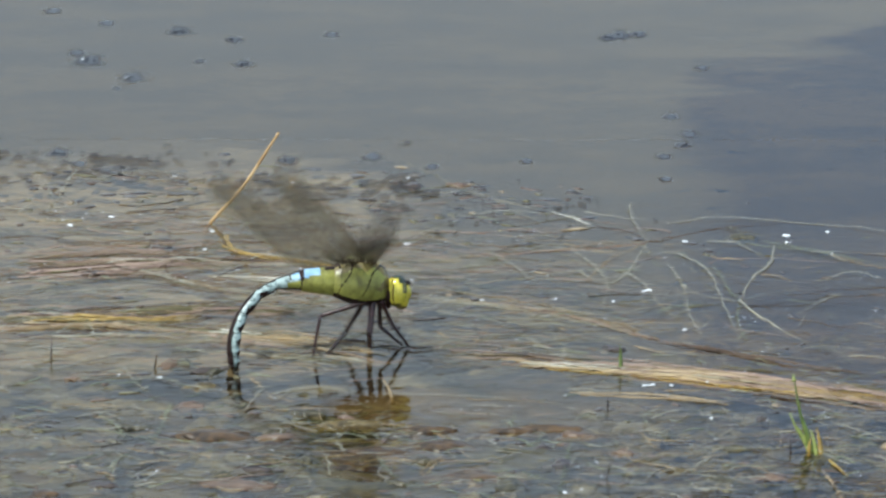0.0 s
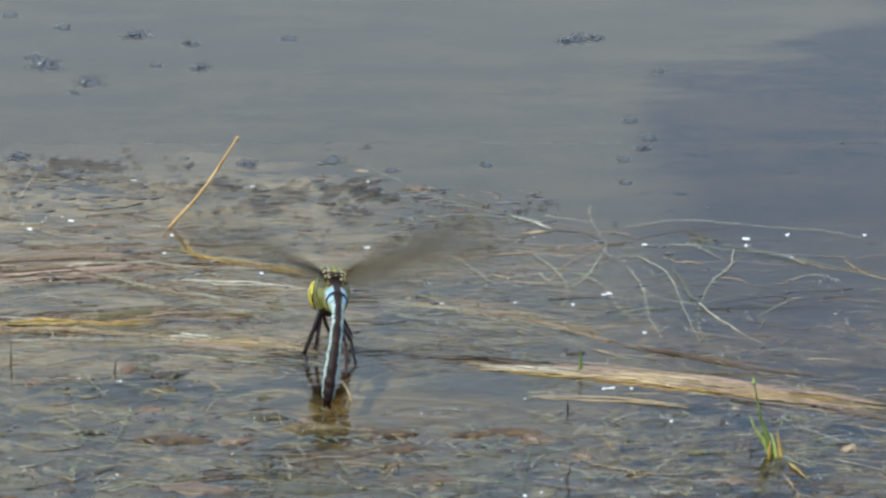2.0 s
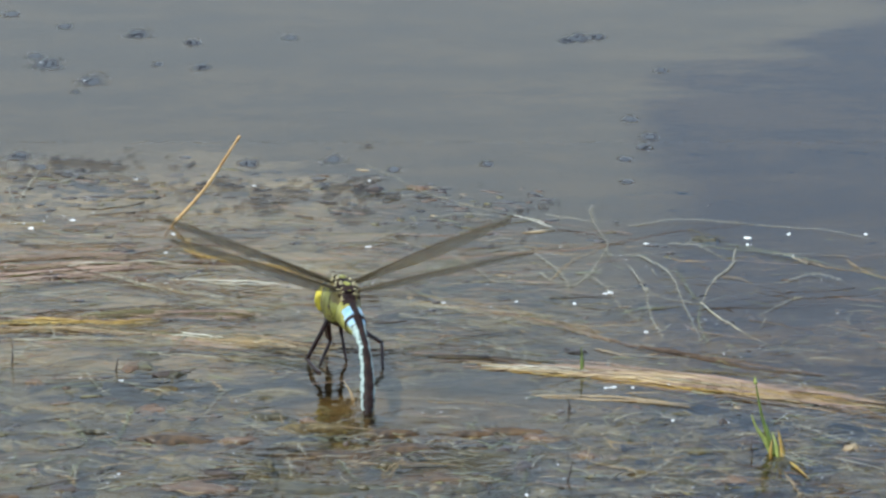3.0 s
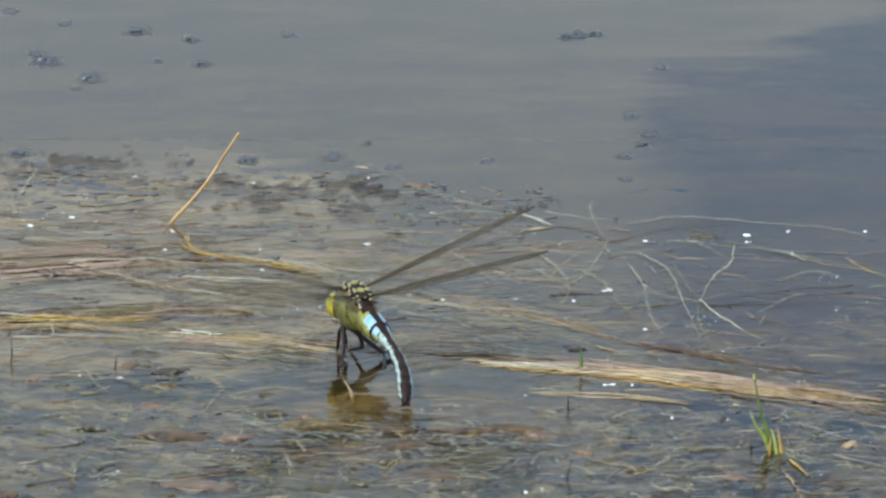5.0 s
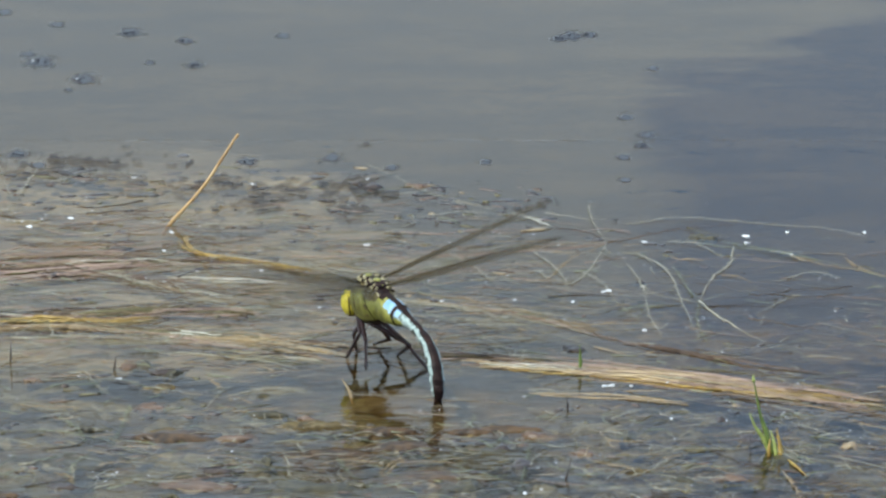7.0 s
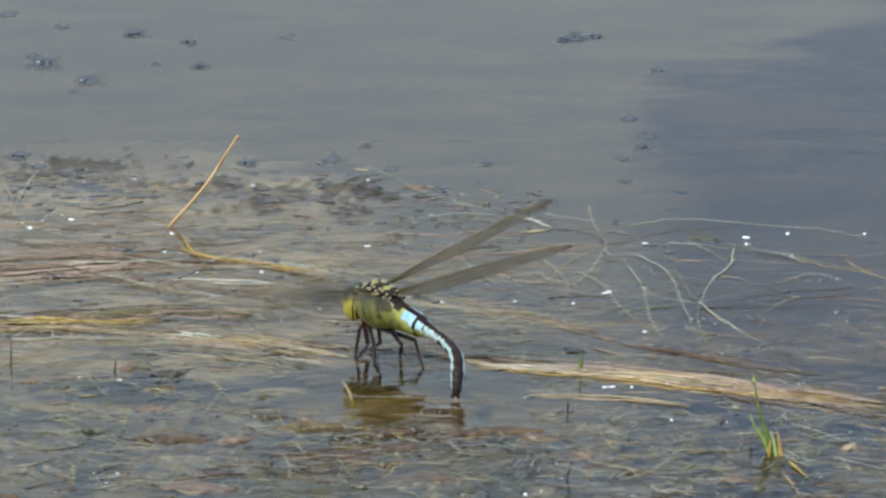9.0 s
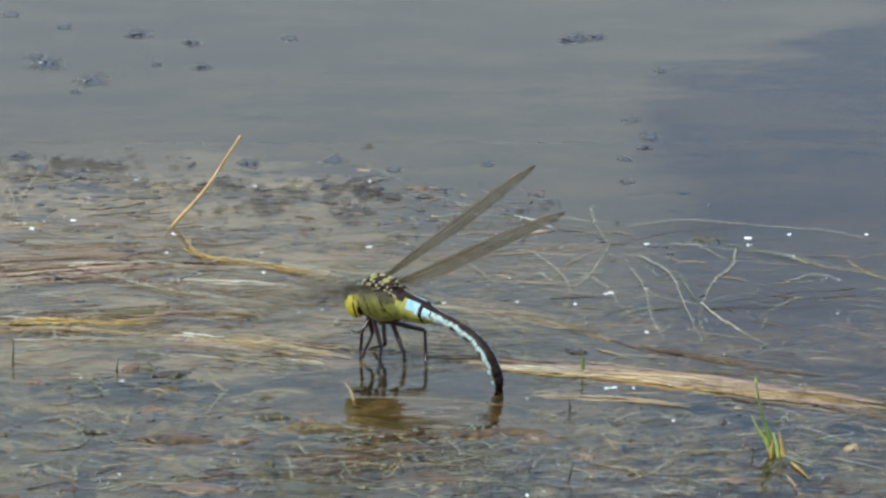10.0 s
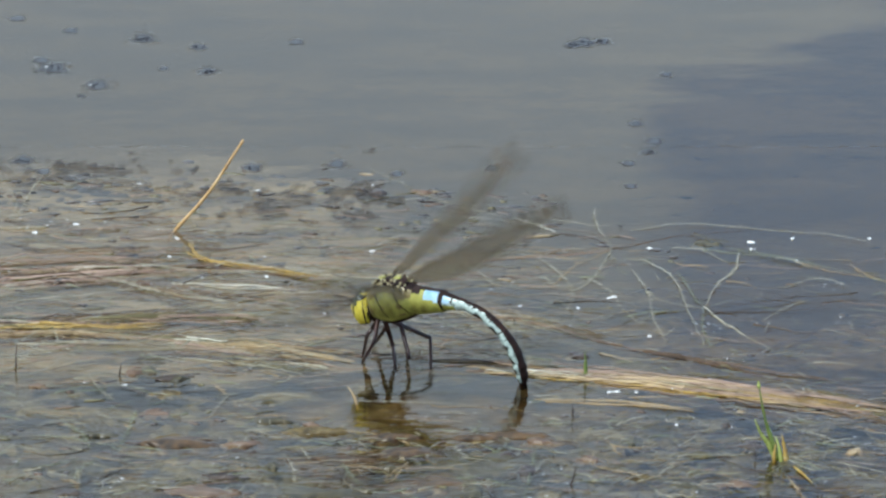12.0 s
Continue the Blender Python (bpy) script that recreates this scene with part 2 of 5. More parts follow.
def ellipsoid(bm, centre, size, u=14, v=9, slot=0):
    made = bmesh.ops.create_uvsphere(bm, u_segments=u, v_segments=v, radius=1.0, matrix=Matrix.Translation(centre) @ Matrix.Diagonal((*size, 1)))
    for vert in made["verts"]:
        for f in vert.link_faces:
            f.material_index = slot


# ---- the pond: bed of silt, water to the horizon ----
def shore(x, y):
    """How far out the weedy shallows reach."""
    return 0.082 - 0.058 * min(max((x + 0.02) / 0.09, 0), 1) + 0.024 * noise.noise(Vector((x * 22, y * 9, 2.0))) + 0.010 * noise.noise(Vector((x * 90, y * 40, 2.0)))


def shelf(x, y):
    """1 over the weedy shallows, 0 over the open water."""
    return min(max((shore(x, y) - y) / 0.05, 0), 1)


def sheet(name, xs, ys, height, tone):
    bm = bmesh.new()
    grid = [[bm.verts.new((x, y, height(x, y))) for x in xs] for y in ys]
    for a, b in zip(grid, grid[1:]):
        for k in range(len(a) - 1):
            bm.faces.new((a[k], a[k + 1], b[k + 1], b[k]))
    return mesh_object(name, bm, tone)


def weed_sheet(name, xs, ys, form, tone):
    """A sheet of drowned weed whose density thins to nothing in the gaps."""
    spots = [[form(x, y) for x in xs] for y in ys]
    heights = {(x, y): h for y, row in zip(ys, spots) for x, (h, _) in zip(xs, row)}
    ob = sheet(name, xs, ys, lambda x, y: heights[x, y], tone)
    values = ob.data.attributes.new("weed_cover", "FLOAT", "POINT")
    values.data.foreach_set("value", np.array([c for row in spots for _, c in row], dtype=np.float32))
    return ob


def smooth(a, b, v):
    u = min(max((v - a) / (b - a), 0), 1)
    return u * u * (3 - 2 * u)


def bed_height(x, y):
    rise = smooth(0.235, 0.19, abs(x)) * smooth(-0.318, -0.285, y) * smooth(0.19, 0.15, y)
    return -0.12 + rise * (0.03 + 0.06 * shelf(x, y) + 0.006 * noise.fractal(Vector((x * 14, y * 20, 1.0)), 0.9, 2.1, 4))


def pool(x, y):
    """The clear pool in which the dragonfly dips its tail."""
    return math.exp(-((x + 0.012) / 0.040) ** 2 - ((y + 0.142) / 0.026) ** 2)


def mat_height(x, y):
    """Patches of sodden weed at the surface, with open gaps down to the silt."""
    near = smooth(-0.12, -0.16, y)
    clump = noise.fractal(Vector((x * 78, y * 105, 5.0)), 0.8, 2.1, 5)
    streak = noise.fractal(Vector((x * 30, y * 90, 8.0)), 0.9, 2.1, 4)
    fine = noise.fractal(Vector((x * 230, y * 300, 9.0)), 0.8, 2.1, 3)
    n = near * clump + (1 - near) * streak
    bare = 0.55 * smooth(0.0, 0.06, x) * smooth(-0.17, -0.10, y) + 0.5 * pool(x, y) + 1.5 * (1 - shelf(x, y))
    cover = smooth(-0.28, 0.18, n - bare - 0.04 * near)
    return min(-0.0032 - 0.0045 * pool(x, y) - 0.0004 * near + 0.0026 * n + 0.0008 * fine, 0.0002 + 0.0004 * max(fine, 0)), cover * 0.74


def straw_height(x, y):
    """Drowned reed straw over the western shallows."""
    west = smooth(0.02, -0.045, x + 0.25 * max(-y - 0.05, 0))
    streak = noise.fractal(Vector((x * 26, y * 120, 28.0)), 0.9, 2.1, 4)
    broad = noise.fractal(Vector((x * 24, y * 36, 14.0)), 0.9, 2.1, 4)
    fine = noise.fractal(Vector((x * 120, y * 330, 3.0)), 0.8, 2.1, 3)
    bare = 1.6 * (1 - west) + 1.5 * pool(x, y) + 1.1 * smooth(0.05, 0.19, y + 0.4 * max(x + 0.07, 0)) + 1.5 * smooth(-0.115, -0.15, y)
    calm = 1 - 0.8 * smooth(0.04, 0.10, y)
    cover = smooth(-0.60, 0.10, (0.45 * streak + 0.8 * broad) * calm - bare + 0.22)
    return min(-0.0030 + 0.0012 * streak + 0.0004 * fine, -0.0004), cover * 0.85


def film_height(x, y):
    """Dark scum gathered along the edge of the open water and in rafts over the shallows."""
    edge = shore(x, y) - y
    rim = 0.62 * math.exp(-((edge - 0.010) / 0.030) ** 2) * smooth(0.05, -0.03, x)
    rim += 0.75 * math.exp(-((y - 0.096) / 0.016) ** 2) * smooth(-0.080, -0.098, x)
    band = 0.36 * smooth(-0.02, 0.01, edge) * smooth(-0.03, 0.03, y) * smooth(0.06, 0.02, x)
    big = noise.fractal(Vector((x * 70, y * 50, 41.0)), 0.8, 2.1, 4)
    fine = noise.fractal(Vector((x * 330, y * 170, 44.0)), 0.7, 2.1, 3)
    cover = smooth(0.05, 0.75, 0.9 * big + 0.45 * fine + rim + band - 0.40) if rim + band > 0.05 else 0.0
    cover *= 1 - 0.9 * math.exp(-((x + 0.112) / 0.024) ** 2 - ((y - 0.055) / 0.022) ** 2)
    return 0.0003 + 0.0003 * max(fine, 0), cover * 0.50


def litter_height(x, y):
    """Sunken brown litter over the shallows, sloping off under the silt."""
    return -0.010 + 0.005 * pool(x, y) - 0.11 * (1 - shelf(x, y)) + 0.004 * noise.fractal(Vector((x * 40, y * 60, 31.0)), 0.9, 2.1, 4)


def build_pond():
    far_x = [-250, -20, -2, -0.5]
    tagged(sheet("ground", np.concatenate([far_x, np.linspace(-0.24, 0.24, 120), [0.5, 2, 20, 250]]),
                 np.concatenate([[-60, -8, -1.2, -0.5], np.linspace(-0.32, 0.2, 120), [0.4, 1.0, 3, 20, 250]]), bed_height, BED),
           "dark brown silt on the pond bed", "ground", kind="structure")
    tagged(sheet("leaf_litter", np.linspace(-0.22, 0.22, 160), np.linspace(-0.30, 0.16, 160), litter_height, LITTER),
           "brown leaf litter sunk in the shallows", "plant debris", kind="stuff")
    tagged(weed_sheet("weed_mat", np.linspace(-0.18, 0.18, 560), np.linspace(-0.29, 0.14, 560), mat_height, MAT),
           "rotting brown water weed lying at the surface", "water weed", kind="stuff")
    tagged(weed_sheet("silt_bank", np.linspace(-0.19, 0.08, 360), np.linspace(-0.18, 0.20, 380), straw_height, STRAW_MAT),
           "pale milky silt and straw just under the surface", "silt", kind="stuff")
    tagged(weed_sheet("scum_film", np.linspace(-0.16, 0.14, 520), np.linspace(-0.05, 0.125, 300), film_height, FILM),
           "dark rotten scum film gathered on the water", "scum", kind="stuff")
    tagged(sheet("water", [-250, -20, -2, -0.3, 0.3, 2, 20, 250], [-60, -8, -1.0, -0.35, 0.4, 3, 20, 250], lambda x, y: 0.0, WATER),
           "calm pond water reflecting grey cloud and blue sky", "water", kind="structure")


build_pond()

# ---- stems and filaments afloat ----
stem_seed = random.Random(7)


def afloat(name, tone, radius, points, label, category, group, flat=0.7, tail=0.35, frayed=False):
    """One floating stalk through places of the plan, in millimetres."""
    rnd = stem_seed
    lift = {"white": 0.5, "straw": 0.25, "gold": 0.25, "rose": 0.15}.get(tone, 0.0)  # dry blades float high
    line = []
    for x, y in points:
        line.append((x * MM, y * MM, (rnd.uniform(-0.45, 0.5) + lift if frayed else rnd.uniform(0.0, 0.6)) * MM))
    line = glide(line, 9)
    for i, p in enumerate(line[1:-1]):
        p.x += rnd.uniform(-0.25, 0.25) * MM
        p.y += rnd.uniform(-0.6, 0.6) * MM
        p.z += 0.5 * MM * noise.noise(Vector((p.x * 60, p.y * 60, radius * 9)))
    bm = bmesh.new()
    thick = 1.15 if frayed else 0.58
    tube(bm, line, lambda u: thick * radius * MM * (1 - (1 - tail) * u * u) * rnd.uniform(0.75, 1.15), 6, flat)
    if frayed:
        for k in range(7 if len(line) > 20 else 2):
            off = Vector((rnd.uniform(-3, 3), rnd.uniform(-1, 1) * (1.0 + 2.5 * radius), rnd.uniform(-0.5, 0.2)))
            a, b = sorted(rnd.sample(range(len(line)), 2))
            b = min(max(b, a + 6), len(line) - 1)
            if b - a < 4:
                continue
            tube(bm, [p + (off + Vector((0, 0.9 * noise.noise(p * 70 + off), 0))) * MM for p in line[a:b + 1]], radius * rnd.uniform(0.3, 0.7) * MM, 4)
    elif radius > 0.1:  # fine leaflets along a weed filament
        for k in range(2, len(line) - 2):
            for _ in range(3):
                out = Vector((rnd.gauss(0, 1), rnd.gauss(0, 1), rnd.uniform(-0.2, 0.3))).normalized() * rnd.uniform(0.4, 1.2) * MM
                tube(bm, [line[k], line[k] + out * 0.5, line[k] + out + Vector((0, 0, -0.1 * MM))], 0.06 * MM, 3)
    return tagged(mesh_object(name, bm, STRAND[tone]), label, category, group)


def reed(tone, radius, *points):
    return afloat("reed_stem", tone, radius, points, f"{WORDS[tone]} reed stem lying frayed on the water", "reed stem", "floating stems", frayed=True)


def filament(tone, radius, *points):
    return afloat("weed_filament", tone, radius, points, f"thin {WORDS[tone]} weed filament floating on water", "water weed", "weed filaments")


reed("straw", 0.34, (9, -117), (33, -124), (63, -132), (92, -148), (116, -161))
reed("olive", 0.23, (11, -121), (35, -127), (65, -135), (94, -151), (119, -164))
reed("straw", 0.28, (10, -122), (33, -128), (55, -134), (76, -144), (99, -156))
reed("straw", 0.13, (5, -118), (28, -122), (51, -130), (71, -140), (95, -150))
reed("tan", 0.22, (-2, -112), (18, -113), (33, -120), (63, -129), (82, -139))
reed("olive", 0.16, (-7, -109), (12, -112), (28, -116), (58, -127), (77, -135))
reed("rose", 0.24, (46, -122), (70, -132), (92, -144), (121, -158))
reed("rose", 0.17, (37, -127), (61, -135), (83, -147), (112, -161))
reed("brown", 0.23, (33, -132), (62, -143), (92, -156), (121, -173))
reed("brown", 0.11, (27, -137), (57, -147), (86, -161), (115, -178))
reed("straw", 0.20, (26, -150), (47, -153), (66, -159))
reed("straw", 0.16, (23, -147), (44, -151), (62, -158))
reed("dark", 0.23, (76, -151), (99, -161), (121, -173))
reed("brown", 0.12, (77, -151), (100, -163), (122, -174))
reed("tan", 0.17, (18, -118), (48, -128), (77, -141), (98, -151))
reed("brown", 0.08, (14, -117), (44, -129), (74, -143), (95, -150))
reed("pale", 0.15, (13, -120), (40, -126), (70, -137), (92, -150))
reed("tan", 0.09, (11, -120), (39, -125), (68, -135), (90, -149))
reed("rose", 0.19, (55, -125), (78, -134), (99, -152), (121, -168))
reed("olive", 0.10, (64, -123), (86, -131), (108, -149), (129, -166))
reed("brown", 0.15, (48, -132), (74, -141), (92, -151), (116, -166))
reed("rose", 0.11, (43, -133), (70, -141), (88, -150), (112, -167))
reed("dark", 0.21, (-6, -109), (12, -112), (30, -115))
reed("rose", 0.11, (-13, -106), (4, -110), (22, -114))
reed("tan", 0.25, (-7, -54), (12, -62), (27, -74), (48, -95))
reed("pale", 0.12, (-15, -54), (4, -62), (20, -76), (40, -99))
reed("pale", 0.17, (12, -64), (30, -78), (47, -94), (58, -101))
reed("rose", 0.11, (5, -59), (24, -73), (41, -90), (51, -98))
reed("brown", 0.21, (45, -94), (64, -107), (83, -121), (103, -132))
reed("brown", 0.17, (45, -94), (63, -107), (82, -120), (103, -131))
reed("dark", 0.18, (48, -98), (68, -111), (86, -122))
reed("dark", 0.12, (57, -100), (77, -111), (95, -123))
reed("straw", 0.20, (41, -103), (50, -112))
reed("tan", 0.16, (-10, -47), (7, -54), (27, -70), (43, -89))
reed("pale", 0.07, (-17, -52), (1, -58), (21, -73), (36, -92))
reed("dark", 0.17, (-1, -60), (18, -71), (33, -89))
reed("pale", 0.10, (8, -61), (27, -73), (42, -89))
reed("rose", 0.35, (-127, -29), (-109, -23), (-91, -18), (-73, -12), (-52, -17))
reed("rose", 0.23, (-130, -34), (-111, -28), (-94, -22), (-75, -17), (-54, -23))
reed("olive", 0.25, (-121, -27), (-102, -22), (-85, -15), (-66, -10), (-45, -15))
reed("pale", 0.25, (-124, -33), (-105, -26), (-88, -23), (-69, -17), (-48, -21))
reed("brown", 0.24, (-85, -15), (-77, -12), (-66, -14), (-48, -18), (-35, -31))
reed("pale", 0.13, (-95, -15), (-87, -12), (-76, -14), (-58, -20), (-44, -31))
reed("rose", 0.19, (-128, -18), (-106, -14), (-88, 2), (-73, 5))
reed("olive", 0.11, (-132, -18), (-110, -11), (-92, 2), (-78, 7))
reed("rose", 0.12, (-131, -15), (-109, -14), (-90, 2), (-76, 7))
reed("brown", 0.11, (-124, -21), (-102, -18), (-84, -1), (-69, 1))
reed("brown", 0.20, (-111, -18), (-94, -29), (-78, -43), (-65, -50))
reed("olive", 0.13, (-114, -19), (-98, -28), (-82, -43), (-69, -51))
reed("brown", 0.10, (-108, -15), (-91, -28), (-75, -42), (-62, -46))
reed("brown", 0.12, (-103, -14), (-87, -25), (-71, -38), (-58, -47))
reed("pale", 0.16, (-115, -24), (-99, -23), (-86, -35), (-71, -49), (-60, -59))
reed("brown", 0.12, (-123, -19), (-108, -19), (-94, -31), (-79, -45), (-68, -54))
reed("pale", 0.10, (-109, -22), (-93, -21), (-80, -34), (-65, -49), (-54, -56))
reed("tan", 0.12, (-118, -20), (-102, -18), (-89, -29), (-74, -45), (-63, -55))
reed("white", 0.18, (-77, -31), (-58, -35), (-38, -41))
reed("rose", 0.08, (-68, -37), (-49, -40), (-29, -46))
reed("rose", 0.16, (-127, -34), (-110, -30), (-93, -26), (-77, -18))
reed("rose", 0.07, (-130, -39), (-113, -36), (-96, -31), (-80, -22))
reed("brown", 0.09, (-132, -34), (-115, -29), (-98, -25), (-83, -15))
reed("tan", 0.07, (-118, -36), (-101, -29), (-83, -28), (-68, -17))
reed("brown", 0.16, (-128, -23), (-114, -22), (-96, -13), (-84, -7))
reed("tan", 0.08, (-137, -23), (-123, -22), (-106, -14), (-93, -9))
reed("tan", 0.12, (-127, -19), (-113, -18), (-96, -9), (-83, -6))
reed("tan", 0.10, (-132, -25), (-117, -24), (-100, -15), (-88, -6))
reed("rose", 0.18, (-123, 1), (-100, 2), (-78, 7), (-59, 8))
reed("brown", 0.09, (-130, 4), (-108, 4), (-85, 9), (-66, 11))
reed("olive", 0.40, (-125, -75), (-108, -71), (-91, -67), (-71, -64), (-52, -67))
reed("olive", 0.16, (-120, -76), (-103, -73), (-86, -67), (-66, -66), (-47, -67))
reed("rose", 0.25, (-126, -79), (-109, -75), (-92, -70), (-72, -69), (-53, -70))
reed("olive", 0.30, (-126, -78), (-110, -76), (-93, -70), (-73, -66), (-54, -71))
reed("gold", 0.36, (-125, -77), (-109, -75), (-95, -77), (-78, -76))
reed("tan", 0.27, (-123, -77), (-108, -77), (-93, -79), (-76, -78))
reed("rose", 0.22, (-128, -71), (-112, -72), (-98, -73), (-81, -71))
reed("pale", 0.24, (-132, -83), (-117, -81), (-103, -82), (-86, -79))
reed("tan", 0.32, (-124, -81), (-99, -83), (-81, -88), (-59, -95), (-37, -103))
reed("brown", 0.23, (-118, -77), (-93, -81), (-74, -86), (-53, -93), (-31, -100))
reed("olive", 0.15, (-130, -78), (-106, -78), (-87, -83), (-65, -92), (-43, -98))
reed("brown", 0.18, (-132, -82), (-108, -82), (-89, -87), (-67, -96), (-45, -103))
reed("white", 0.25, (-71, -89), (-67, -90), (-60, -93))
reed("white", 0.11, (-74, -90), (-70, -92), (-63, -95))
reed("pale", 0.34, (-70, -90), (-51, -95), (-37, -103), (-25, -113))
reed("rose", 0.22, (-74, -94), (-55, -100), (-41, -107), (-29, -118))
reed("olive", 0.32, (-115, -78), (-97, -78), (-86, -78), (-77, -75))
reed("olive", 0.24, (-115, -74), (-97, -74), (-86, -73), (-76, -70))
reed("olive", 0.14, (-118, -78), (-100, -79), (-89, -78), (-79, -77))
reed("olive", 0.19, (-116, -77), (-97, -75), (-86, -78), (-77, -74))
reed("brown", 0.16, (-125, -73), (-112, -71), (-101, -75), (-81, -72))
reed("brown", 0.07, (-126, -77), (-114, -75), (-102, -79), (-83, -74))
reed("brown", 0.08, (-122, -73), (-110, -71), (-99, -74), (-79, -70))
reed("pale", 0.12, (-121, -71), (-108, -71), (-97, -74), (-77, -71))
reed("pale", 0.16, (-102, -90), (-84, -95), (-65, -98), (-46, -105))
reed("tan", 0.07, (-101, -91), (-82, -96), (-64, -99), (-45, -107))
reed("pale", 0.06, (-94, -92), (-75, -98), (-57, -100), (-38, -106))
reed("pale", 0.10, (-103, -84), (-84, -92), (-66, -95), (-47, -101))
reed("rose", 0.16, (-91, -69), (-72, -67), (-55, -69), (-47, -75))
reed("olive", 0.07, (-90, -64), (-71, -62), (-54, -65), (-46, -69))
reed("pale", 0.16, (-123, -94), (-105, -93), (-87, -95), (-70, -98))
reed("pale", 0.11, (-116, -94), (-97, -92), (-79, -95), (-62, -95))
reed("brown", 0.08, (-120, -94), (-102, -89), (-84, -94), (-67, -96))
reed("brown", 0.09, (-121, -95), (-102, -94), (-84, -95), (-67, -100))
# golden strand whose first stretch stands in for the dry stalk's reflection
reed("gold", 0.21, (-73, 12), (-71, -1), (-61, -13))
reed("pale", 0.14, (-16, 58), (-6, 61), (2, 59))
filament("pale", 0.11, (-23, 99), (-14, 83), (-6, 66), (1, 59))
reed("pale", 0.14, (1, 59), (11, 49), (16, 43))
reed("white", 0.17, (20, 40), (25, 32), (31, 24))
reed("pale", 0.14, (3, 57), (8, 40), (13, 32))
reed("olive", 0.22, (-25, 59), (-16, 69), (-6, 71))
reed("rose", 0.18, (-30, -3), (-17, -6), (-7, -9))
reed("rose", 0.08, (-25, 2), (-13, -1), (-3, -6))
reed("rose", 0.18, (-4, -9), (19, -4), (35, 1), (47, 6))
reed("tan", 0.07, (0, -8), (23, -1), (39, 5), (51, 8))
filament("pale", 0.30, (47, 6), (42, -21), (38, -34), (34, -41))
filament("pale", 0.23, (26, -4), (32, -23), (35, -41), (33, -63))
filament("pale", 0.22, (55, -6), (63, -24), (66, -54), (70, -97))
filament("pale", 0.34, (83, 1), (81, -18), (76, -31), (71, -57))
filament("pale", 0.40, (71, -57), (78, -77), (88, -99))
filament("pale", 0.10, (71, -57), (65, -55), (61, -49))
filament("pale", 0.09, (71, -57), (81, -48), (88, -44))
filament("green", 0.13, (71, -57), (70, -80), (72, -100))
filament("green", 0.15, (65, -18), (68, -42), (71, -56))
filament("brown", 0.21, (47, 6), (54, 12), (68, 22), (86, 28))
filament("pale", 0.18, (53, 27), (68, 33), (89, 29), (108, 22), (122, 11))
filament("pale", 0.18, (64, 7), (73, 4), (80, -11))
filament("green", 0.18, (73, 6), (97, -6), (111, -16), (127, -34))
filament("pale", 0.15, (43, 52), (43, 32), (47, 6))
filament("pale", 0.15, (97, -6), (103, -15))
filament("straw", 0.20, (114, -12), (120, -25), (128, -32))
filament("pale", 0.13, (87, -69), (96, -54), (100, -49))
filament("pale", 0.17, (-129, 75), (-126, 57), (-126, 35))
filament("pale", 0.17, (-120, 91), (-123, 65), (-125, 40))
filament("pale", 0.16, (-113, 75), (-109, 83), (-98, 87), (-89, 82))
filament("pale", 0.16, (-118, -120), (-113, -103), (-107, -80))
filament("pale", 0.17, (-96, -125), (-92, -140), (-88, -149))
filament("green", 0.18, (-82, -159), (-83, -173), (-85, -193))
filament("green", 0.16, (-90, -202), (-95, -218), (-95, -238))
filament("green", 0.16, (-27, -206), (-25, -216), (-22, -226))
filament("straw", 0.15, (-10, -207), (-14, -215), (-16, -224))
filament("green", 0.19, (23, -194), (21, -217), (19, -247))
filament("straw", 0.18, (37, -209), (51, -219), (62, -221))
filament("pale", 0.13, (45, -227), (53, -219), (59, -206))
filament("tan", 0.15, (58, -209), (70, -219), (78, -228))
filament("straw", 0.18, (87, -221), (89, -233), (91, -247))
filament("pale", 0.12, (88, -199), (94, -208), (104, -213))
filament("pale", 0.13, (91, -176), (99, -186), (105, -194))
filament("dark", 0.18, (-65, -13), (-65, -30))
filament("dark", 0.17, (-61, -41), (-60, -57))
filament("pale", 0.12, (-38, -194), (-35, -206))
filament("pale", 0.15, (1, -192), (5, -202))
filament("pale", 0.12, (-21, -202), (-12, -197), (-6, -212))
filament("pale", 0.14, (26, -24), (33, -36), (47, -18))
filament("pale", 0.13, (9, -89), (15, -100), (21, -117))
filament("pale", 0.13, (-13, -69), (2, -77), (15, -97))
filament("brown", 0.20, (-87, -13), (-89, -27), (-91, -41))
filament("tan", 0.20, (-84, -41), (-79, -43), (-77, -37))
filament("pale", 0.13, (-61, -144), (-55, -143))
filament("pale", 0.15, (59, -202), (71, -199), (81, -197))
filament("straw", 0.18, (-33, -177), (-21, -180), (-12, -185))
filament("pale", 0.13, (-107, -173), (-100, -168), (-93, -176))
filament("pale", 0.13, (-56, -150), (-47, -144), (-37, -145))
filament("pale", 0.13, (-26, -150), (-13, -150), (8, -154))
# begins along the stalk's reflection, modelled here as a golden stem
reed("gold", 0.25, (-74, 13), (-72, 1), (-69, -6), (-61, -11), (-54, -14), (-39, -25), (-34, -31))
reed("brown", 0.18, (-77, -12), (-69, -9), (-58, -13), (-45, -22), (-35, -30))
reed("pale", 0.14, (-68, -14), (-60, -9), (-49, -14), (-36, -20), (-26, -30))
reed("straw", 0.21, (-124, -82), (-112, -81), (-100, -80), (-89, -78), (-78, -77))
reed("tan", 0.12, (-121, -82), (-108, -82), (-96, -81), (-85, -79), (-75, -77))
reed("straw", 0.14, (-132, -87), (-120, -85), (-108, -84), (-97, -85), (-86, -83))
reed("straw", 0.13, (-132, -88), (-119, -85), (-107, -83), (-96, -84), (-86, -82))
reed("gold", 0.32, (-124, -78), (-112, -78), (-101, -77), (-91, -75), (-80, -73))
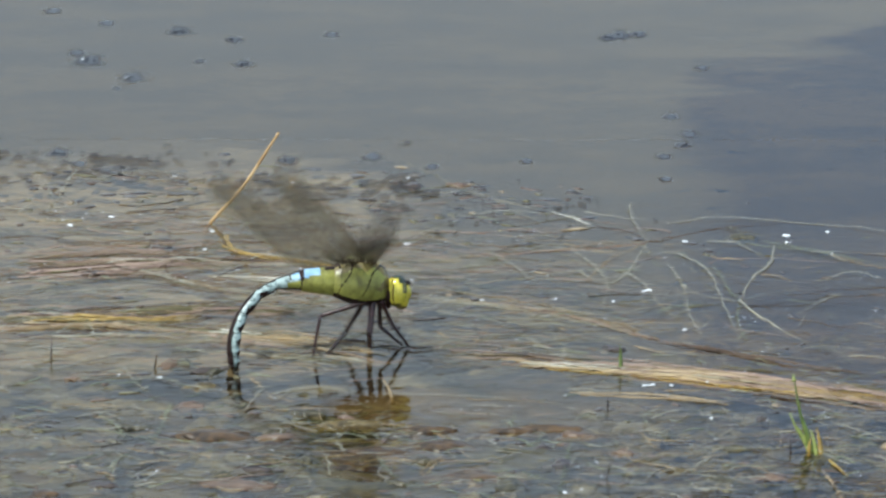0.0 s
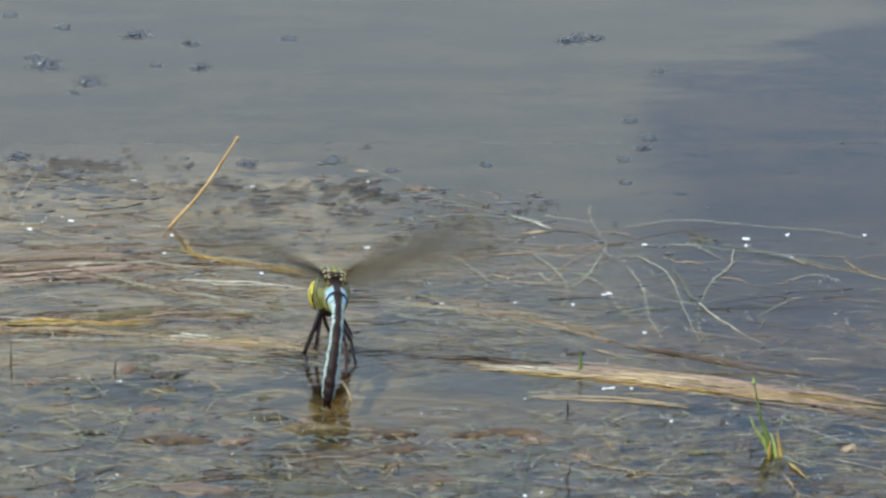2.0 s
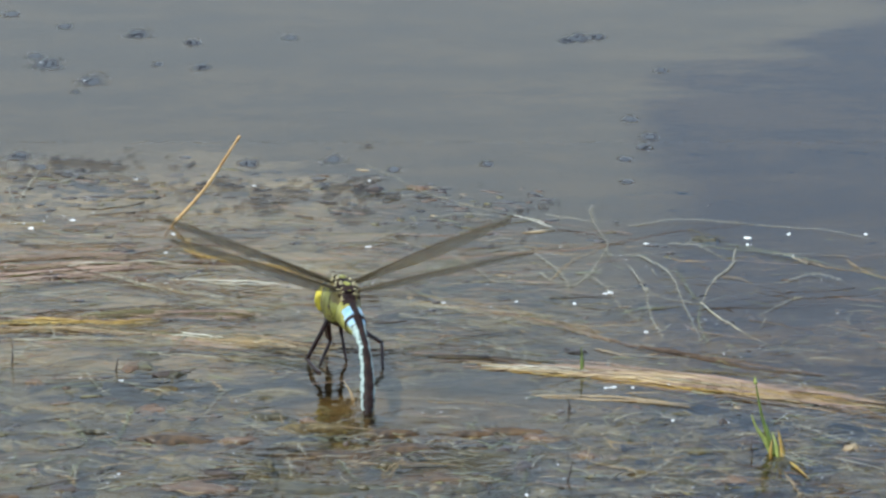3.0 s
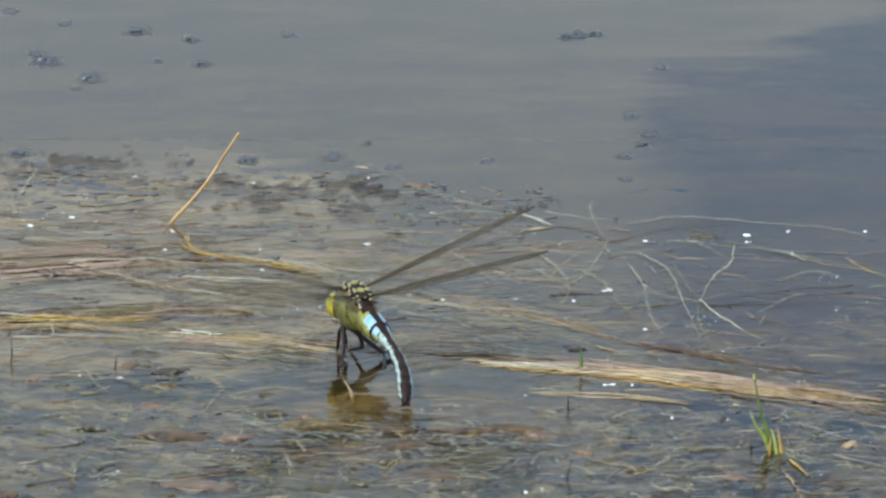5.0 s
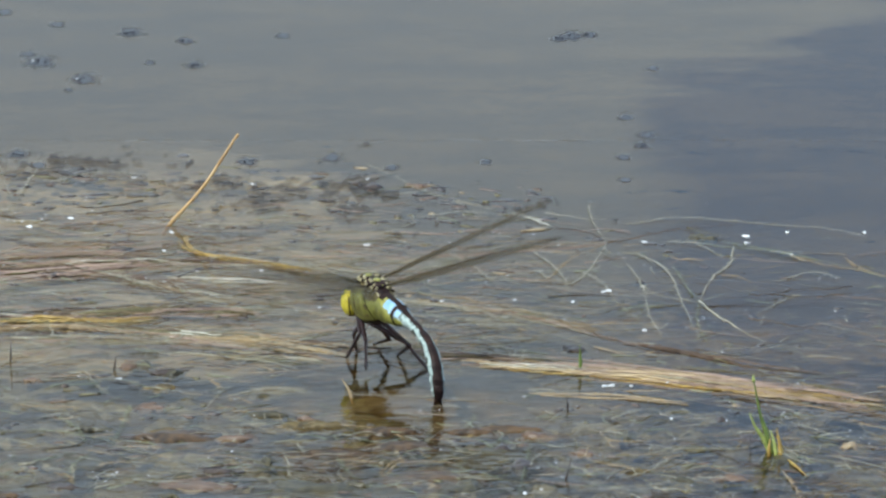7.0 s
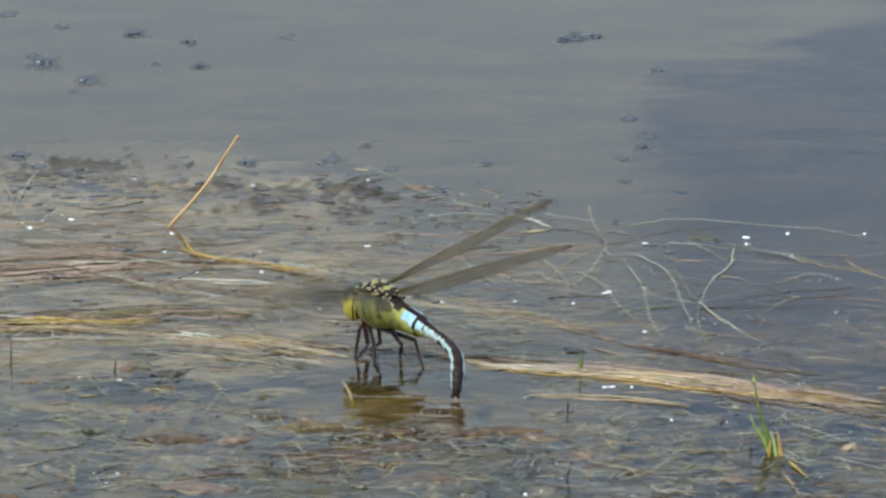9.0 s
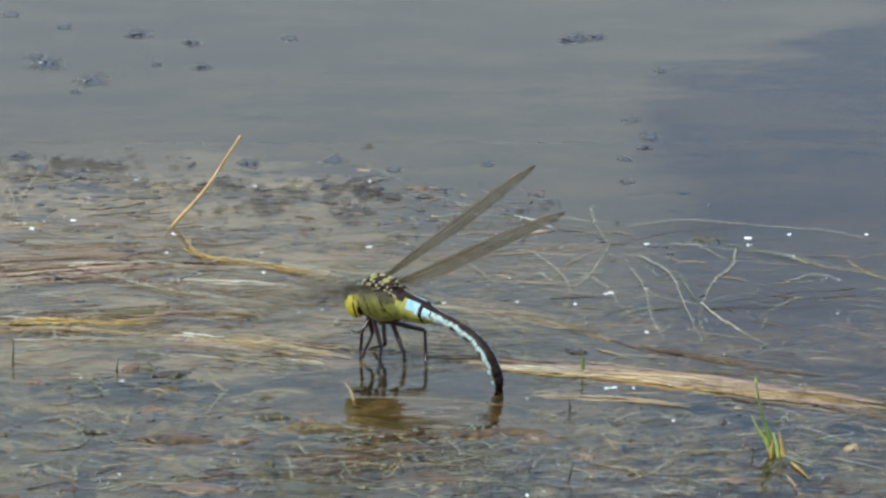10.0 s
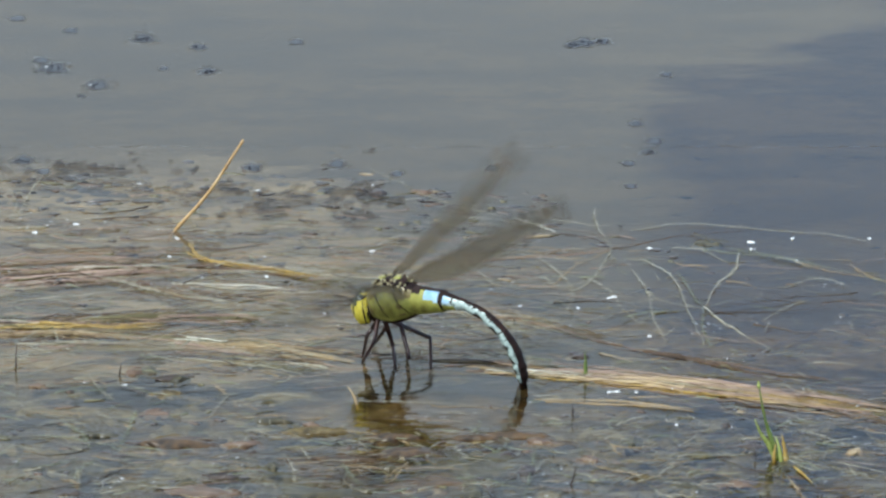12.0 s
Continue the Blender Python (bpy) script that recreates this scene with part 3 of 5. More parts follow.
reed("brown", 0.14, (-123, -75), (-111, -78), (-100, -76), (-89, -75), (-78, -73))
reed("tan", 0.14, (-124, -75), (-111, -75), (-100, -72), (-90, -70), (-79, -67))
reed("tan", 0.25, (-130, -74), (-117, -73), (-106, -72), (-96, -70), (-85, -69))
reed("dark", 0.17, (-125, -73), (-111, -70), (-99, -69), (-85, -66), (-71, -63), (-55, -66))
reed("dark", 0.07, (-119, -78), (-105, -74), (-93, -74), (-79, -69), (-65, -67), (-49, -71))
reed("dark", 0.12, (-132, -68), (-118, -67), (-106, -65), (-92, -62), (-78, -57), (-62, -62))
reed("dark", 0.09, (-127, -67), (-113, -66), (-101, -64), (-87, -61), (-73, -60), (-57, -63))
reed("olive", 0.26, (-124, -80), (-107, -81), (-93, -80), (-83, -76))
reed("olive", 0.19, (-133, -75), (-116, -77), (-102, -77), (-92, -70))
reed("olive", 0.14, (-124, -74), (-107, -78), (-93, -77), (-82, -73))
reed("olive", 0.17, (-132, -78), (-115, -82), (-101, -80), (-90, -76))
reed("pale", 0.16, (-70, -89), (-59, -93), (-48, -97), (-37, -102))
reed("pale", 0.09, (-73, -89), (-62, -92), (-51, -97), (-40, -103))
reed("tan", 0.20, (-74, -93), (-59, -98), (-43, -106), (-28, -117))
reed("rose", 0.08, (-74, -97), (-58, -104), (-43, -111), (-27, -121))
reed("pale", 0.16, (-68, -101), (-54, -107), (-40, -113), (-29, -121))
reed("pale", 0.09, (-77, -107), (-63, -111), (-49, -117), (-38, -125))
reed("straw", 0.17, (-67, -94), (-53, -98), (-37, -105), (-25, -112))
reed("pale", 0.12, (-72, -96), (-58, -98), (-43, -106), (-30, -114))
reed("olive", 0.17, (-62, -110), (-49, -115), (-34, -121))
reed("olive", 0.11, (-58, -114), (-46, -117), (-31, -126))
reed("straw", 0.21, (-62, -92), (-51, -95), (-40, -101), (-28, -109))
reed("straw", 0.12, (-62, -88), (-52, -90), (-41, -97), (-28, -105))
reed("rose", 0.19, (-129, -11), (-113, -7), (-98, -4), (-81, -7))
reed("tan", 0.14, (-124, -11), (-108, -7), (-94, -4), (-76, -5))
reed("rose", 0.14, (-128, -10), (-113, -9), (-98, -6), (-81, -8))
reed("brown", 0.11, (-128, -13), (-113, -9), (-98, -6), (-81, -8))
reed("rose", 0.18, (-128, -25), (-115, -18), (-101, -13), (-88, -15), (-77, -24))
reed("olive", 0.10, (-124, -27), (-112, -17), (-98, -14), (-85, -15), (-74, -23))
reed("rose", 0.11, (-137, -29), (-124, -22), (-110, -15), (-97, -20), (-86, -26))
reed("olive", 0.08, (-124, -22), (-112, -12), (-97, -7), (-84, -12), (-73, -21))
reed("white", 0.14, (-106, -18), (-96, -13), (-88, -15))
reed("tan", 0.08, (-104, -20), (-94, -13), (-86, -18))
reed("white", 0.09, (-105, -16), (-96, -13), (-88, -14))
reed("pale", 0.07, (-111, -18), (-102, -15), (-94, -18))
reed("gold", 0.21, (18, -125), (33, -129), (51, -135), (71, -144), (89, -151))
reed("gold", 0.10, (21, -123), (37, -127), (55, -134), (75, -144), (93, -148))
reed("rose", 0.22, (18, -120), (40, -122), (63, -130), (85, -141), (107, -153))
reed("rose", 0.15, (20, -122), (43, -126), (65, -133), (87, -144), (109, -155))
reed("white", 0.14, (10, -120), (25, -123), (45, -126), (63, -132))
reed("rose", 0.11, (5, -120), (20, -122), (40, -126), (58, -133))
reed("rose", 0.18, (33, -117), (55, -126), (78, -137), (95, -145), (117, -158))
reed("rose", 0.09, (27, -112), (50, -121), (72, -132), (90, -140), (111, -152))
reed("gold", 0.14, (70, -137), (83, -144), (98, -151), (111, -158))
reed("gold", 0.06, (75, -135), (88, -144), (103, -151), (116, -156))
filament("pale", 0.16, (1, -2), (10, -24), (15, -39))
filament("straw", 0.13, (29, -36), (34, -18), (39, -7), (47, 6))
filament("pale", 0.15, (55, -36), (60, -48), (71, -57))
filament("green", 0.15, (80, 7), (89, 1), (99, -9))
filament("pale", 0.14, (38, -24), (44, -36), (49, -60), (54, -77))
filament("pale", 0.14, (52, -18), (56, -42), (57, -71), (60, -94))
filament("olive", 0.25, (70, 23), (75, 16), (82, 11))
filament("straw", 0.19, (99, -9), (108, -18), (120, -24))
filament("pale", 0.13, (94, -36), (104, -27), (113, -36))
filament("green", 0.16, (48, -71), (54, -63), (62, -60))
filament("pale", 0.13, (19, -89), (22, -106), (21, -121))
filament("pale", 0.14, (23, -144), (38, -147), (52, -151))
filament("straw", 0.16, (-111, -160), (-103, -163), (-94, -161))
filament("straw", 0.15, (-62, -134), (-58, -145))
filament("straw", 0.14, (-55, -166), (-49, -163), (-42, -162))
filament("green", 0.15, (-101, -168), (-95, -181), (-92, -197))
filament("straw", 0.16, (-99, -221), (-95, -224), (-94, -233))
filament("pale", 0.12, (-94, -233), (-94, -219), (-95, -213))
filament("pale", 0.13, (-63, -168), (-60, -152), (-58, -144))
filament("straw", 0.15, (-14, -223), (-12, -213), (-9, -209))
filament("pale", 0.14, (-41, -202), (-39, -217), (-39, -224))
filament("green", 0.15, (85, -176), (91, -168), (98, -172))
filament("pale", 0.12, (54, -224), (64, -227), (74, -226))
filament("pale", 0.12, (76, -186), (80, -184), (84, -181))


# ---- loose tangle of fine fibres ----
def build_tangle():
    rnd = random.Random(11)
    for tone, count, low, high, wild in (("pale", 460, 0.04, 0.10, 0.5), ("tan", 280, 0.04, 0.12, 0.4), ("brown", 260, 0.05, 0.17, 0.45),
                                         ("olive", 200, 0.05, 0.13, 0.5), ("green", 200, 0.04, 0.09, 0.9), ("rose", 420, 0.05, 0.15, 0.25),
                                         ("dark", 240, 0.06, 0.25, 0.5), ("straw", 90, 0.05, 0.11, 0.6)):
        bm = bmesh.new()
        made = 0
        while made < count:
            x, y = rnd.uniform(-0.15, 0.15), rnd.uniform(-0.27, 0.10)
            if rnd.random() < 0.45:
                x, y = rnd.uniform(-0.15, 0.03), rnd.uniform(-0.125, 0.06)
            if ((x + 0.018) / 0.036) ** 2 + ((y + 0.140) / 0.024) ** 2 < 1 and rnd.random() < 0.85:
                continue
            if y < -0.13 and tone in ("tan", "rose", "pale", "brown") and rnd.random() < 0.6:
                continue
            if rnd.random() > shelf(x, y) or (x > 0.03 and y > -0.12 and rnd.random() < 0.4):
                continue
            drift = -0.25 * (x / 0.12) * (1 if y < -0.02 else 0.3)
            turn = drift + rnd.gauss(0, wild) + (math.pi if rnd.random() < 0.5 else 0)
            long = rnd.uniform(4, 22) * MM if rnd.random() < 0.8 else rnd.uniform(18, 42) * MM
            bend = rnd.gauss(0, 0.9)
            z = rnd.choice((-1, -1, 1)) * rnd.uniform(0.1, 1.0) * (1.5 if rnd.random() < 0.5 else 0.6) * MM
            line, p = [], Vector((x, y, z))
            for i in range(8):
                line.append(p.copy())
                a = turn + bend * (i / 7 - 0.5) + rnd.gauss(0, 0.22)
                p = p + Vector((math.cos(a), math.sin(a), rnd.gauss(0, 0.02))) * (long / 7)
            r = rnd.uniform(low, high) * MM
            tube(bm, line, lambda u: r * (1 - 0.6 * u), 4)
            made += 1
        tagged(mesh_object("floating_fibres", bm, STRAND[tone]), f"{WORDS[tone]} fine plant fibres tangled on the water", "plant debris", kind="stuff")


build_tangle()


def build_flakes():
    """Scraps of rotten leaf at the surface, thickest along the edge of the weed."""
    rnd = random.Random(17)
    for tone, count in (("dark", 420), ("brown", 150), ("olive", 120), ("tan", 30)):
        bm = bmesh.new()
        made = 0
        while made < count:
            x, y = rnd.uniform(-0.15, 0.15), rnd.uniform(-0.26, 0.115)
            rim = made % 3 == 0 and x < 0.03
            if rim:
                y = shore(x, 0.08) + rnd.gauss(-0.004, 0.014)
            elif shelf(x, y - 0.02) < rnd.random() or (x > 0.02 and y > -0.15 and rnd.random() < 0.7) or (y < 0 and rnd.random() < 0.35):
                continue
            if ((x + 0.018) / 0.036) ** 2 + ((y + 0.140) / 0.024) ** 2 < 1:
                continue
            a, b = rnd.uniform(0.7, 2.6) * (1.6 if rnd.random() < 0.2 else 0.8) * (1.5 if rim else 1), rnd.uniform(0.6, 2.2)
            bmesh.ops.create_icosphere(bm, subdivisions=1, radius=1.0, matrix=pose(x, y, rnd.uniform(-0.0002, 0.0001), 0, 0, rnd.uniform(-40, 40)) @ Matrix.Diagonal((a * MM, b * MM, rnd.uniform(0.06, 0.2) * MM, 1)))
            made += 1
        for v in bm.verts:
            n = noise.noise_vector(v.co * 700)
            v.co += Vector((n.x, n.y, n.z * 0.1)) * 0.0009
        tagged(mesh_object("rotten_scraps", bm, STRAND[tone]), f"{WORDS[tone]} rotten plant scraps at the water surface", "plant debris", kind="stuff")


build_flakes()


def build_curls():
    """Short curling shoots of weed in the foreground, every way."""
    rnd = random.Random(29)
    for tone, count in (("pale", 260), ("green", 230), ("straw", 150), ("dark", 150), ("olive", 200)):
        bm = bmesh.new()
        for _ in range(count):
            x, y = rnd.uniform(-0.14, 0.14), rnd.triangular(-0.26, 0.06, -0.22)
            if shelf(x, y) < 0.5 or pool(x, y) > 0.6:
                continue
            turn, curl, long = rnd.uniform(0, math.tau), rnd.gauss(0, 1.2), rnd.uniform(3, 13) * MM
            p, line = Vector((x, y, rnd.uniform(-0.5, 0.6) * MM)), []
            for i in range(7):
                line.append(p.copy())
                a = turn + curl * i / 6
                p = p + Vector((math.cos(a), math.sin(a), rnd.gauss(0.05, 0.1))) * (long / 6)
            r = rnd.uniform(0.07, 0.17) * MM
            tube(bm, line, lambda u: r * (1 - 0.6 * u), 4)
        tagged(mesh_object("weed_curls", bm, STRAND[tone]), f"short curling {WORDS[tone]} shoots of water weed", "water weed", kind="stuff")


build_curls()


# ---- the leaning dry stalk ----
def build_stalk():
    bm = bmesh.new()
    line = glide([(-0.0805, 0.027, -0.003), (-0.0775, 0.027, 0.0012), (-0.0715, 0.0265, 0.008), (-0.0668, 0.026, 0.0142), (-0.0622, 0.026, 0.0215), (-0.0585, 0.026, 0.0272)], 6)
    tube(bm, line, lambda u: (0.62 - 0.28 * u + (0.1 if u > 0.95 else 0)) * MM, 7)
    stalk = mesh_object("dry_stalk", bm, organic("golden_stalk", (0.34, 0.18, 0.05), (0.66, 0.46, 0.22), 300, (1, 1, 0.3)))
    tagged(stalk, "golden dry stalk leaning up out of the water", "plant stalk")


build_stalk()


# ---- green shoots ----
def blade(bm, points, width, slot=0):
    line = glide([(x * MM, y * MM, z * MM) for x, y, z in points], 6)
    tube(bm, line, lambda u: width * MM * (0.75 + 0.5 * math.sin(min(u * 1.5, 1) * math.pi)) * (1 - u**4 * 0.7), 7, 0.85)


def build_shoots():
    root = tagged(new("grass_shoot"), "fresh green shoot with an orange dying blade rising from water", "grass shoot")
    root.matrix_world = pose(0.085, -0.203, 0)
    for pts, w, m, lab in (
            (((0.8, 1, -3), (-1.4, 2, 4.5), (-3.2, 2.5, 10), (-5.0, 2.5, 19.0)), 0.66, SPROUT, "upright green blade"),
            (((-4.85, 2.5, 18.2), (-5.0, 2.5, 19.2), (-5.1, 2.5, 20.4)), 0.52, TIP, "pale green blade tip"),
            (((0, 1, -2), (-2.2, 2, 3.2), (-4.4, 2, 6.5), (-5.9, 2, 10.2)), 0.62, TIP, "short broad pale green bud"),
            (((2.6, -2, -2), (2.0, -1, 2.5), (0.9, 0, 6.8)), 0.5, RUST, "orange dying blade"),
            (((1.2, -2, -2), (0.4, -1, 3), (-0.6, 0, 6.2)), 0.5, TIP, "yellow-green blade"),
            (((2.2, -3, -2), (1.8, -2, 2.4), (1.0, -1, 5.0)), 0.5, RUST, "orange dying blade"),
            (((-0.8, -2, -2), (-1.0, -2, 1.8), (-0.6, -1, 4.4)), 0.45, RUST, "orange dying blade"),
            (((3.8, -8, 0.5), (6, -15, 0.4), (8, -22, 0.2)), 0.36, RUST, "trailing yellow blade"),
            (((-5.5, 1, -1), (-5.8, 1, 2.5), (-5.4, 1, 5.5)), 0.2, STRAND["dark"], "dark broken stem")):
        bm = bmesh.new()
        blade(bm, pts, w)
        part("blade", bm, m, root, lab)
    bm = bmesh.new()
    blade(bm, ((37, -125, -2), (37, -124, 3), (36.8, -124, 6.8)), 0.45)
    tagged(mesh_object("green_tip", bm, SPROUT), "small green shoot tip standing in the water", "grass shoot")
    bm = bmesh.new()
    blade(bm, ((-23.5, -152, -2), (-24.5, -151, 1.5), (-26.5, -150, 4.6)), 0.42)
    tagged(mesh_object("pale_tip", bm, STRAND["straw"]), "pale yellow blade tip bent over the pool", "grass shoot")
    for x, y, z0, z1, lean in ((-116, -118, -1, 7, 0.3), (33, -162, -1, 4, -0.2), (-88, -124, -1, 4, 0.8), (31, -226, -2, 6, 2.0)):
        bm = bmesh.new()
        blade(bm, ((x, y, z0), (x + lean * 0.5, y, (z0 + z1) / 2), (x + lean, y, z1)), 0.26)
        tagged(mesh_object("stem_stub", bm, STRAND["dark"]), "dark broken stem stub standing in the water", "plant stub", "stem stubs")


build_shoots()


# ---- sodden leaves ----
def leaf(x, y, long, wide, turn, curl, tone, label):
    rnd = random.Random(int(x * 31 + y * 17))
    bm = bmesh.new()
    rows = []
    for i in range(17):
        u = i / 16
        half = wide * 0.5 * math.sin(math.pi * min(max(u, 0.03), 0.97)) ** 0.6 * (1 + 0.25 * noise.noise(Vector((u * 5, x, y))))
        row = []
        for k in range(7):
            v = k / 3 - 1
            z = curl * (1.3 - 1.6 * v * v) * math.sin(math.pi * u) + 0.9 * noise.noise(Vector((u * 7 + x, v * 2.5, y))) - 0.2
            row.append((long * (u - 0.5), v * half, z))
        rows.append(row)
    top = [[bm.verts.new((a * MM, b * MM, c * MM)) for a, b, c in r] for r in rows]
    low = [[bm.verts.new((a * MM, b * MM, (c - 0.35) * MM)) for a, b, c in r] for r in rows]
    for g, flip in ((top, False), (low, True)):
        for a, b in zip(g, g[1:]):
            for k in range(6):
                q = (a[k], b[k], b[k + 1], a[k + 1])
                bm.faces.new(q if flip else q[::-1])
    ring_t = top[0] + [r[-1] for r in top[1:]] + top[-1][-2::-1] + [r[0] for r in top[-2:0:-1]]
    ring_l = low[0] + [r[-1] for r in low[1:]] + low[-1][-2::-1] + [r[0] for r in low[-2:0:-1]]
    for i in range(len(ring_t)):
        j = (i + 1) % len(ring_t)
        bm.faces.new((ring_t[i], ring_t[j], ring_l[j], ring_l[i]))
    bmesh.ops.recalc_face_normals(bm, faces=bm.faces)
    ob = tagged(mesh_object("sodden_leaf", bm, tone), label, "dead leaf", "sodden leaves")
    ob.matrix_world = pose(x * MM, y * MM, 0.0001, 0, 0, turn)


leaf(-62, -232, 20, 10, -8, 0.4, STRAND["brown"], "brown dead leaf half sunk in water")
leaf(-74, -127, 9, 5, 20, 0.8, STRAND["dark"], "small dark leaf scrap on the water")
leaf(-84, -121, 8, 5, 70, 0.9, STRAND["brown"], "small brown leaf scrap on the water")


# ---- clumps of rotting weed breaking the surface ----
LEAF_GOLD = organic("golden_brown_weed", (0.026, 0.018, 0.007), (0.17, 0.12, 0.042), 480, rough=0.4)
CLUMP = {"olive": (organic("olive_brown_weed", (0.014, 0.012, 0.006), (0.105, 0.085, 0.038), 520, rough=0.4), "olive-brown"), "gold": (LEAF_GOLD, "golden-brown"), "rust": (organic("rust_brown_weed", (0.015, 0.009, 0.005), (0.125, 0.070, 0.026), 420, rough=0.4), "rust-brown"),
         "brown": (STRAND["brown"], "dark brown"), "dark": (STRAND["dark"], "blackish wet"), "tan": (STRAND["tan"], "tan")}


def clump(tone, x, y, long, wide, sink=0.0):
    rnd = random.Random(int(x * 7 + y * 3) + 4000)
    seat, word = CLUMP[tone]
    bm = bmesh.new()
    bmesh.ops.create_icosphere(bm, subdivisions=4, radius=1.0)
    off = Vector((x * 0.37, y * 0.53, long))
    for v in bm.verts:
        d = v.co.normalized()
        rim = 1 + 0.55 * noise.fractal(Vector((d.x * 1.6, d.y * 1.6, 0)) + off, 0.8, 2.1, 4)
        px, py = d.x * 0.5 * long * rim, d.y * 0.5 * wide * rim
        lump = noise.fractal(Vector((px * 0.35, py * 0.5, 0)) + off, 0.7, 2.1, 4)
        flat = d.x * d.x + d.y * d.y  # a low mound whose skirt slopes off under the water
        top = (0.35 + 0.035 * long) * (1 - 2.3 * flat) + 0.75 * lump * (1 - 0.5 * flat)
        v.co = Vector((px * 1.2, py * 1.2, top if d.z > 0 else top - 0.6 * abs(d.z) - 0.05)) * MM
    ob = tagged(mesh_object("weed_clump", bm, seat), f"{word} clump of rotting weed breaking the water surface", "water weed", "weed clumps")
    ob.matrix_world = pose(x * MM, y * MM, -sink * MM, 0, 0, rnd.uniform(-4, 4))


# broad mounds; the middle ones also paint the dragonfly's dark reflection and brown litter
for row in (
        ("rust", 17, -181, 34, 8, 0.7), ("olive", 10, -201, 30, 13, 0.9), ("rust", -27, -203, 28, 13, 0.9), ("olive", -33, -233, 36, 17, 0.9), ("rust", -3, -223, 28, 15, 0.9),
        ("olive", 62, -226, 16, 9, 0.6), ("olive", -96, -205, 22, 12, 1.0), ("olive", -104, -232, 24, 12, 1.0), ("dark", -52, -196, 18, 8, 0.8), ("dark", -88, -196, 16, 7, 0.9), ("dark", 36, -214, 18, 9, 0.8)):
    clump(*row)
for row in (
        ("olive", -81, -120, 7, 8), ("olive", -72, -128, 5, 9), ("gold", -74, -142, 8, 5), ("brown", -77, -160, 7, 8), ("brown", -109, -134, 4, 5), ("olive", -91, -181, 9, 5),
        ("olive", -45, -168, 12, 5), ("gold", -34, -178, 22, 6), ("brown", -53, -189, 10, 6), ("brown", -35, -172, 6, 3), ("rust", -14, -183, 18, 7), ("rust", -12, -197, 16, 11),
        ("olive", -15, -211, 7, 5), ("olive", -45, -209, 6, 7), ("olive", -67, -224, 8, 6), ("rust", -110, -240, 7, 10), ("olive", -69, -240, 5, 5), ("rust", 8, -184, 17, 6)):
    clump(*row)
for row in (
        ("brown", 24, -187, 9, 5), ("dark", 15, -199, 5, 6), ("dark", 20, -213, 8, 9), ("olive", 48, -186, 4, 11), ("dark", 78, -190, 9, 9), ("olive", 87, -209, 9, 12),
        ("brown", 74, -225, 10, 6), ("olive", 6, -233, 10, 13), ("tan", 105, -196, 4, 6), ("dark", 35, -105, 7, 5), ("olive", 74, 13, 7, 8), ("brown", 37, -203, 7, 5),
        ("olive", 64, -199, 9, 4), ("dark", 73, -172, 3, 5), ("dark", -96, -233, 9, 6), ("dark", -58, -219, 10, 4), ("olive", -21, -231, 9, 5), ("olive", -47, -150, 7, 3)):
    clump(*row)
for row in (
        ("brown", -85, -31, 6, 5), ("dark", -109, -28, 8, 5), ("dark", -21, 70, 10, 6), ("brown", -7, 71, 7, 5), ("gold", 50, -219, 9, 3), ("rust", -71, -188, 25, 12), ("gold", -70, -184, 16, 5)):
    clump(*row)


# ---- white flecks: sun glints on wet bits, put into the colour ----
def fleck(x, y, long, wide):
    rnd = random.Random(int(x * 13 + y * 7) + 999)
    long, wide = long * 0.8, wide * 0.75
    bm = bmesh.new()
    for i in range(4):
        ellipsoid(bm, ((rnd.uniform(-0.4, 0.4) * long) * MM, rnd.uniform(-0.3, 0.3) * wide * MM, 0.15 * MM),
                  (long * rnd.uniform(0.1, 0.33) * MM, wide * rnd.uniform(0.12, 0.36) * MM, rnd.uniform(0.15, 0.4) * MM), 9, 6)
    ob = tagged(mesh_object("scum_fleck", bm, GLINT), "glinting white scum fleck floating on the water", "scum", "white flecks")
    ob.matrix_world = pose(x * MM, y * MM, 0, 0, 0, rnd.uniform(-20, 20))


for row in ((87, 14, 3.4, 3.2), (87, 6, 1.8, 1.6), (99, 18, 2.0, 2.4), (46, -46, 3.6, 3.6), (20, -55, 1.6, 1.6), (0, -56, 1.2, 1.6), (36, -57, 1.2, 2),
            (-21, 4, 3.2, 2.4), (-78, 18, 2.6, 3.2), (-79, -2, 2.0, 2.0), (-69, -24, 1.6, 1.4), (-107, 34, 2.2, 2.4), (-119, 24, 2.4, 3),
            (-91, 81, 1.6, 1.6), (-56, 73, 2.6, 1.2), (-86, -134, 2.0, 1.8), (-97, -131, 1.0, 2), (44, -141, 3.8, 1.0)):
    fleck(*row)
for row in ((60, -172, 1.4, 1.6), (55, -86, 1.4, 2.4), (58, 7, 2.0, 1.4), (33, 4, 1.8, 1.2), (21, -239, 1.3, 1.8), (25, -236, 1.0, 1.4), (-51, -24, 1.6, 1),
            (-22, 79, 1.0, 2.2), (-34, -63, 1.2, 1.4), (99, -6, 1.2, 1.2), (121, 18, 1.4, 2), (50, -141, 1.5, 0.8), (-111, -23, 2.2, 1.6), (82, -184, 0.8, 1.2)):
    fleck(*row)


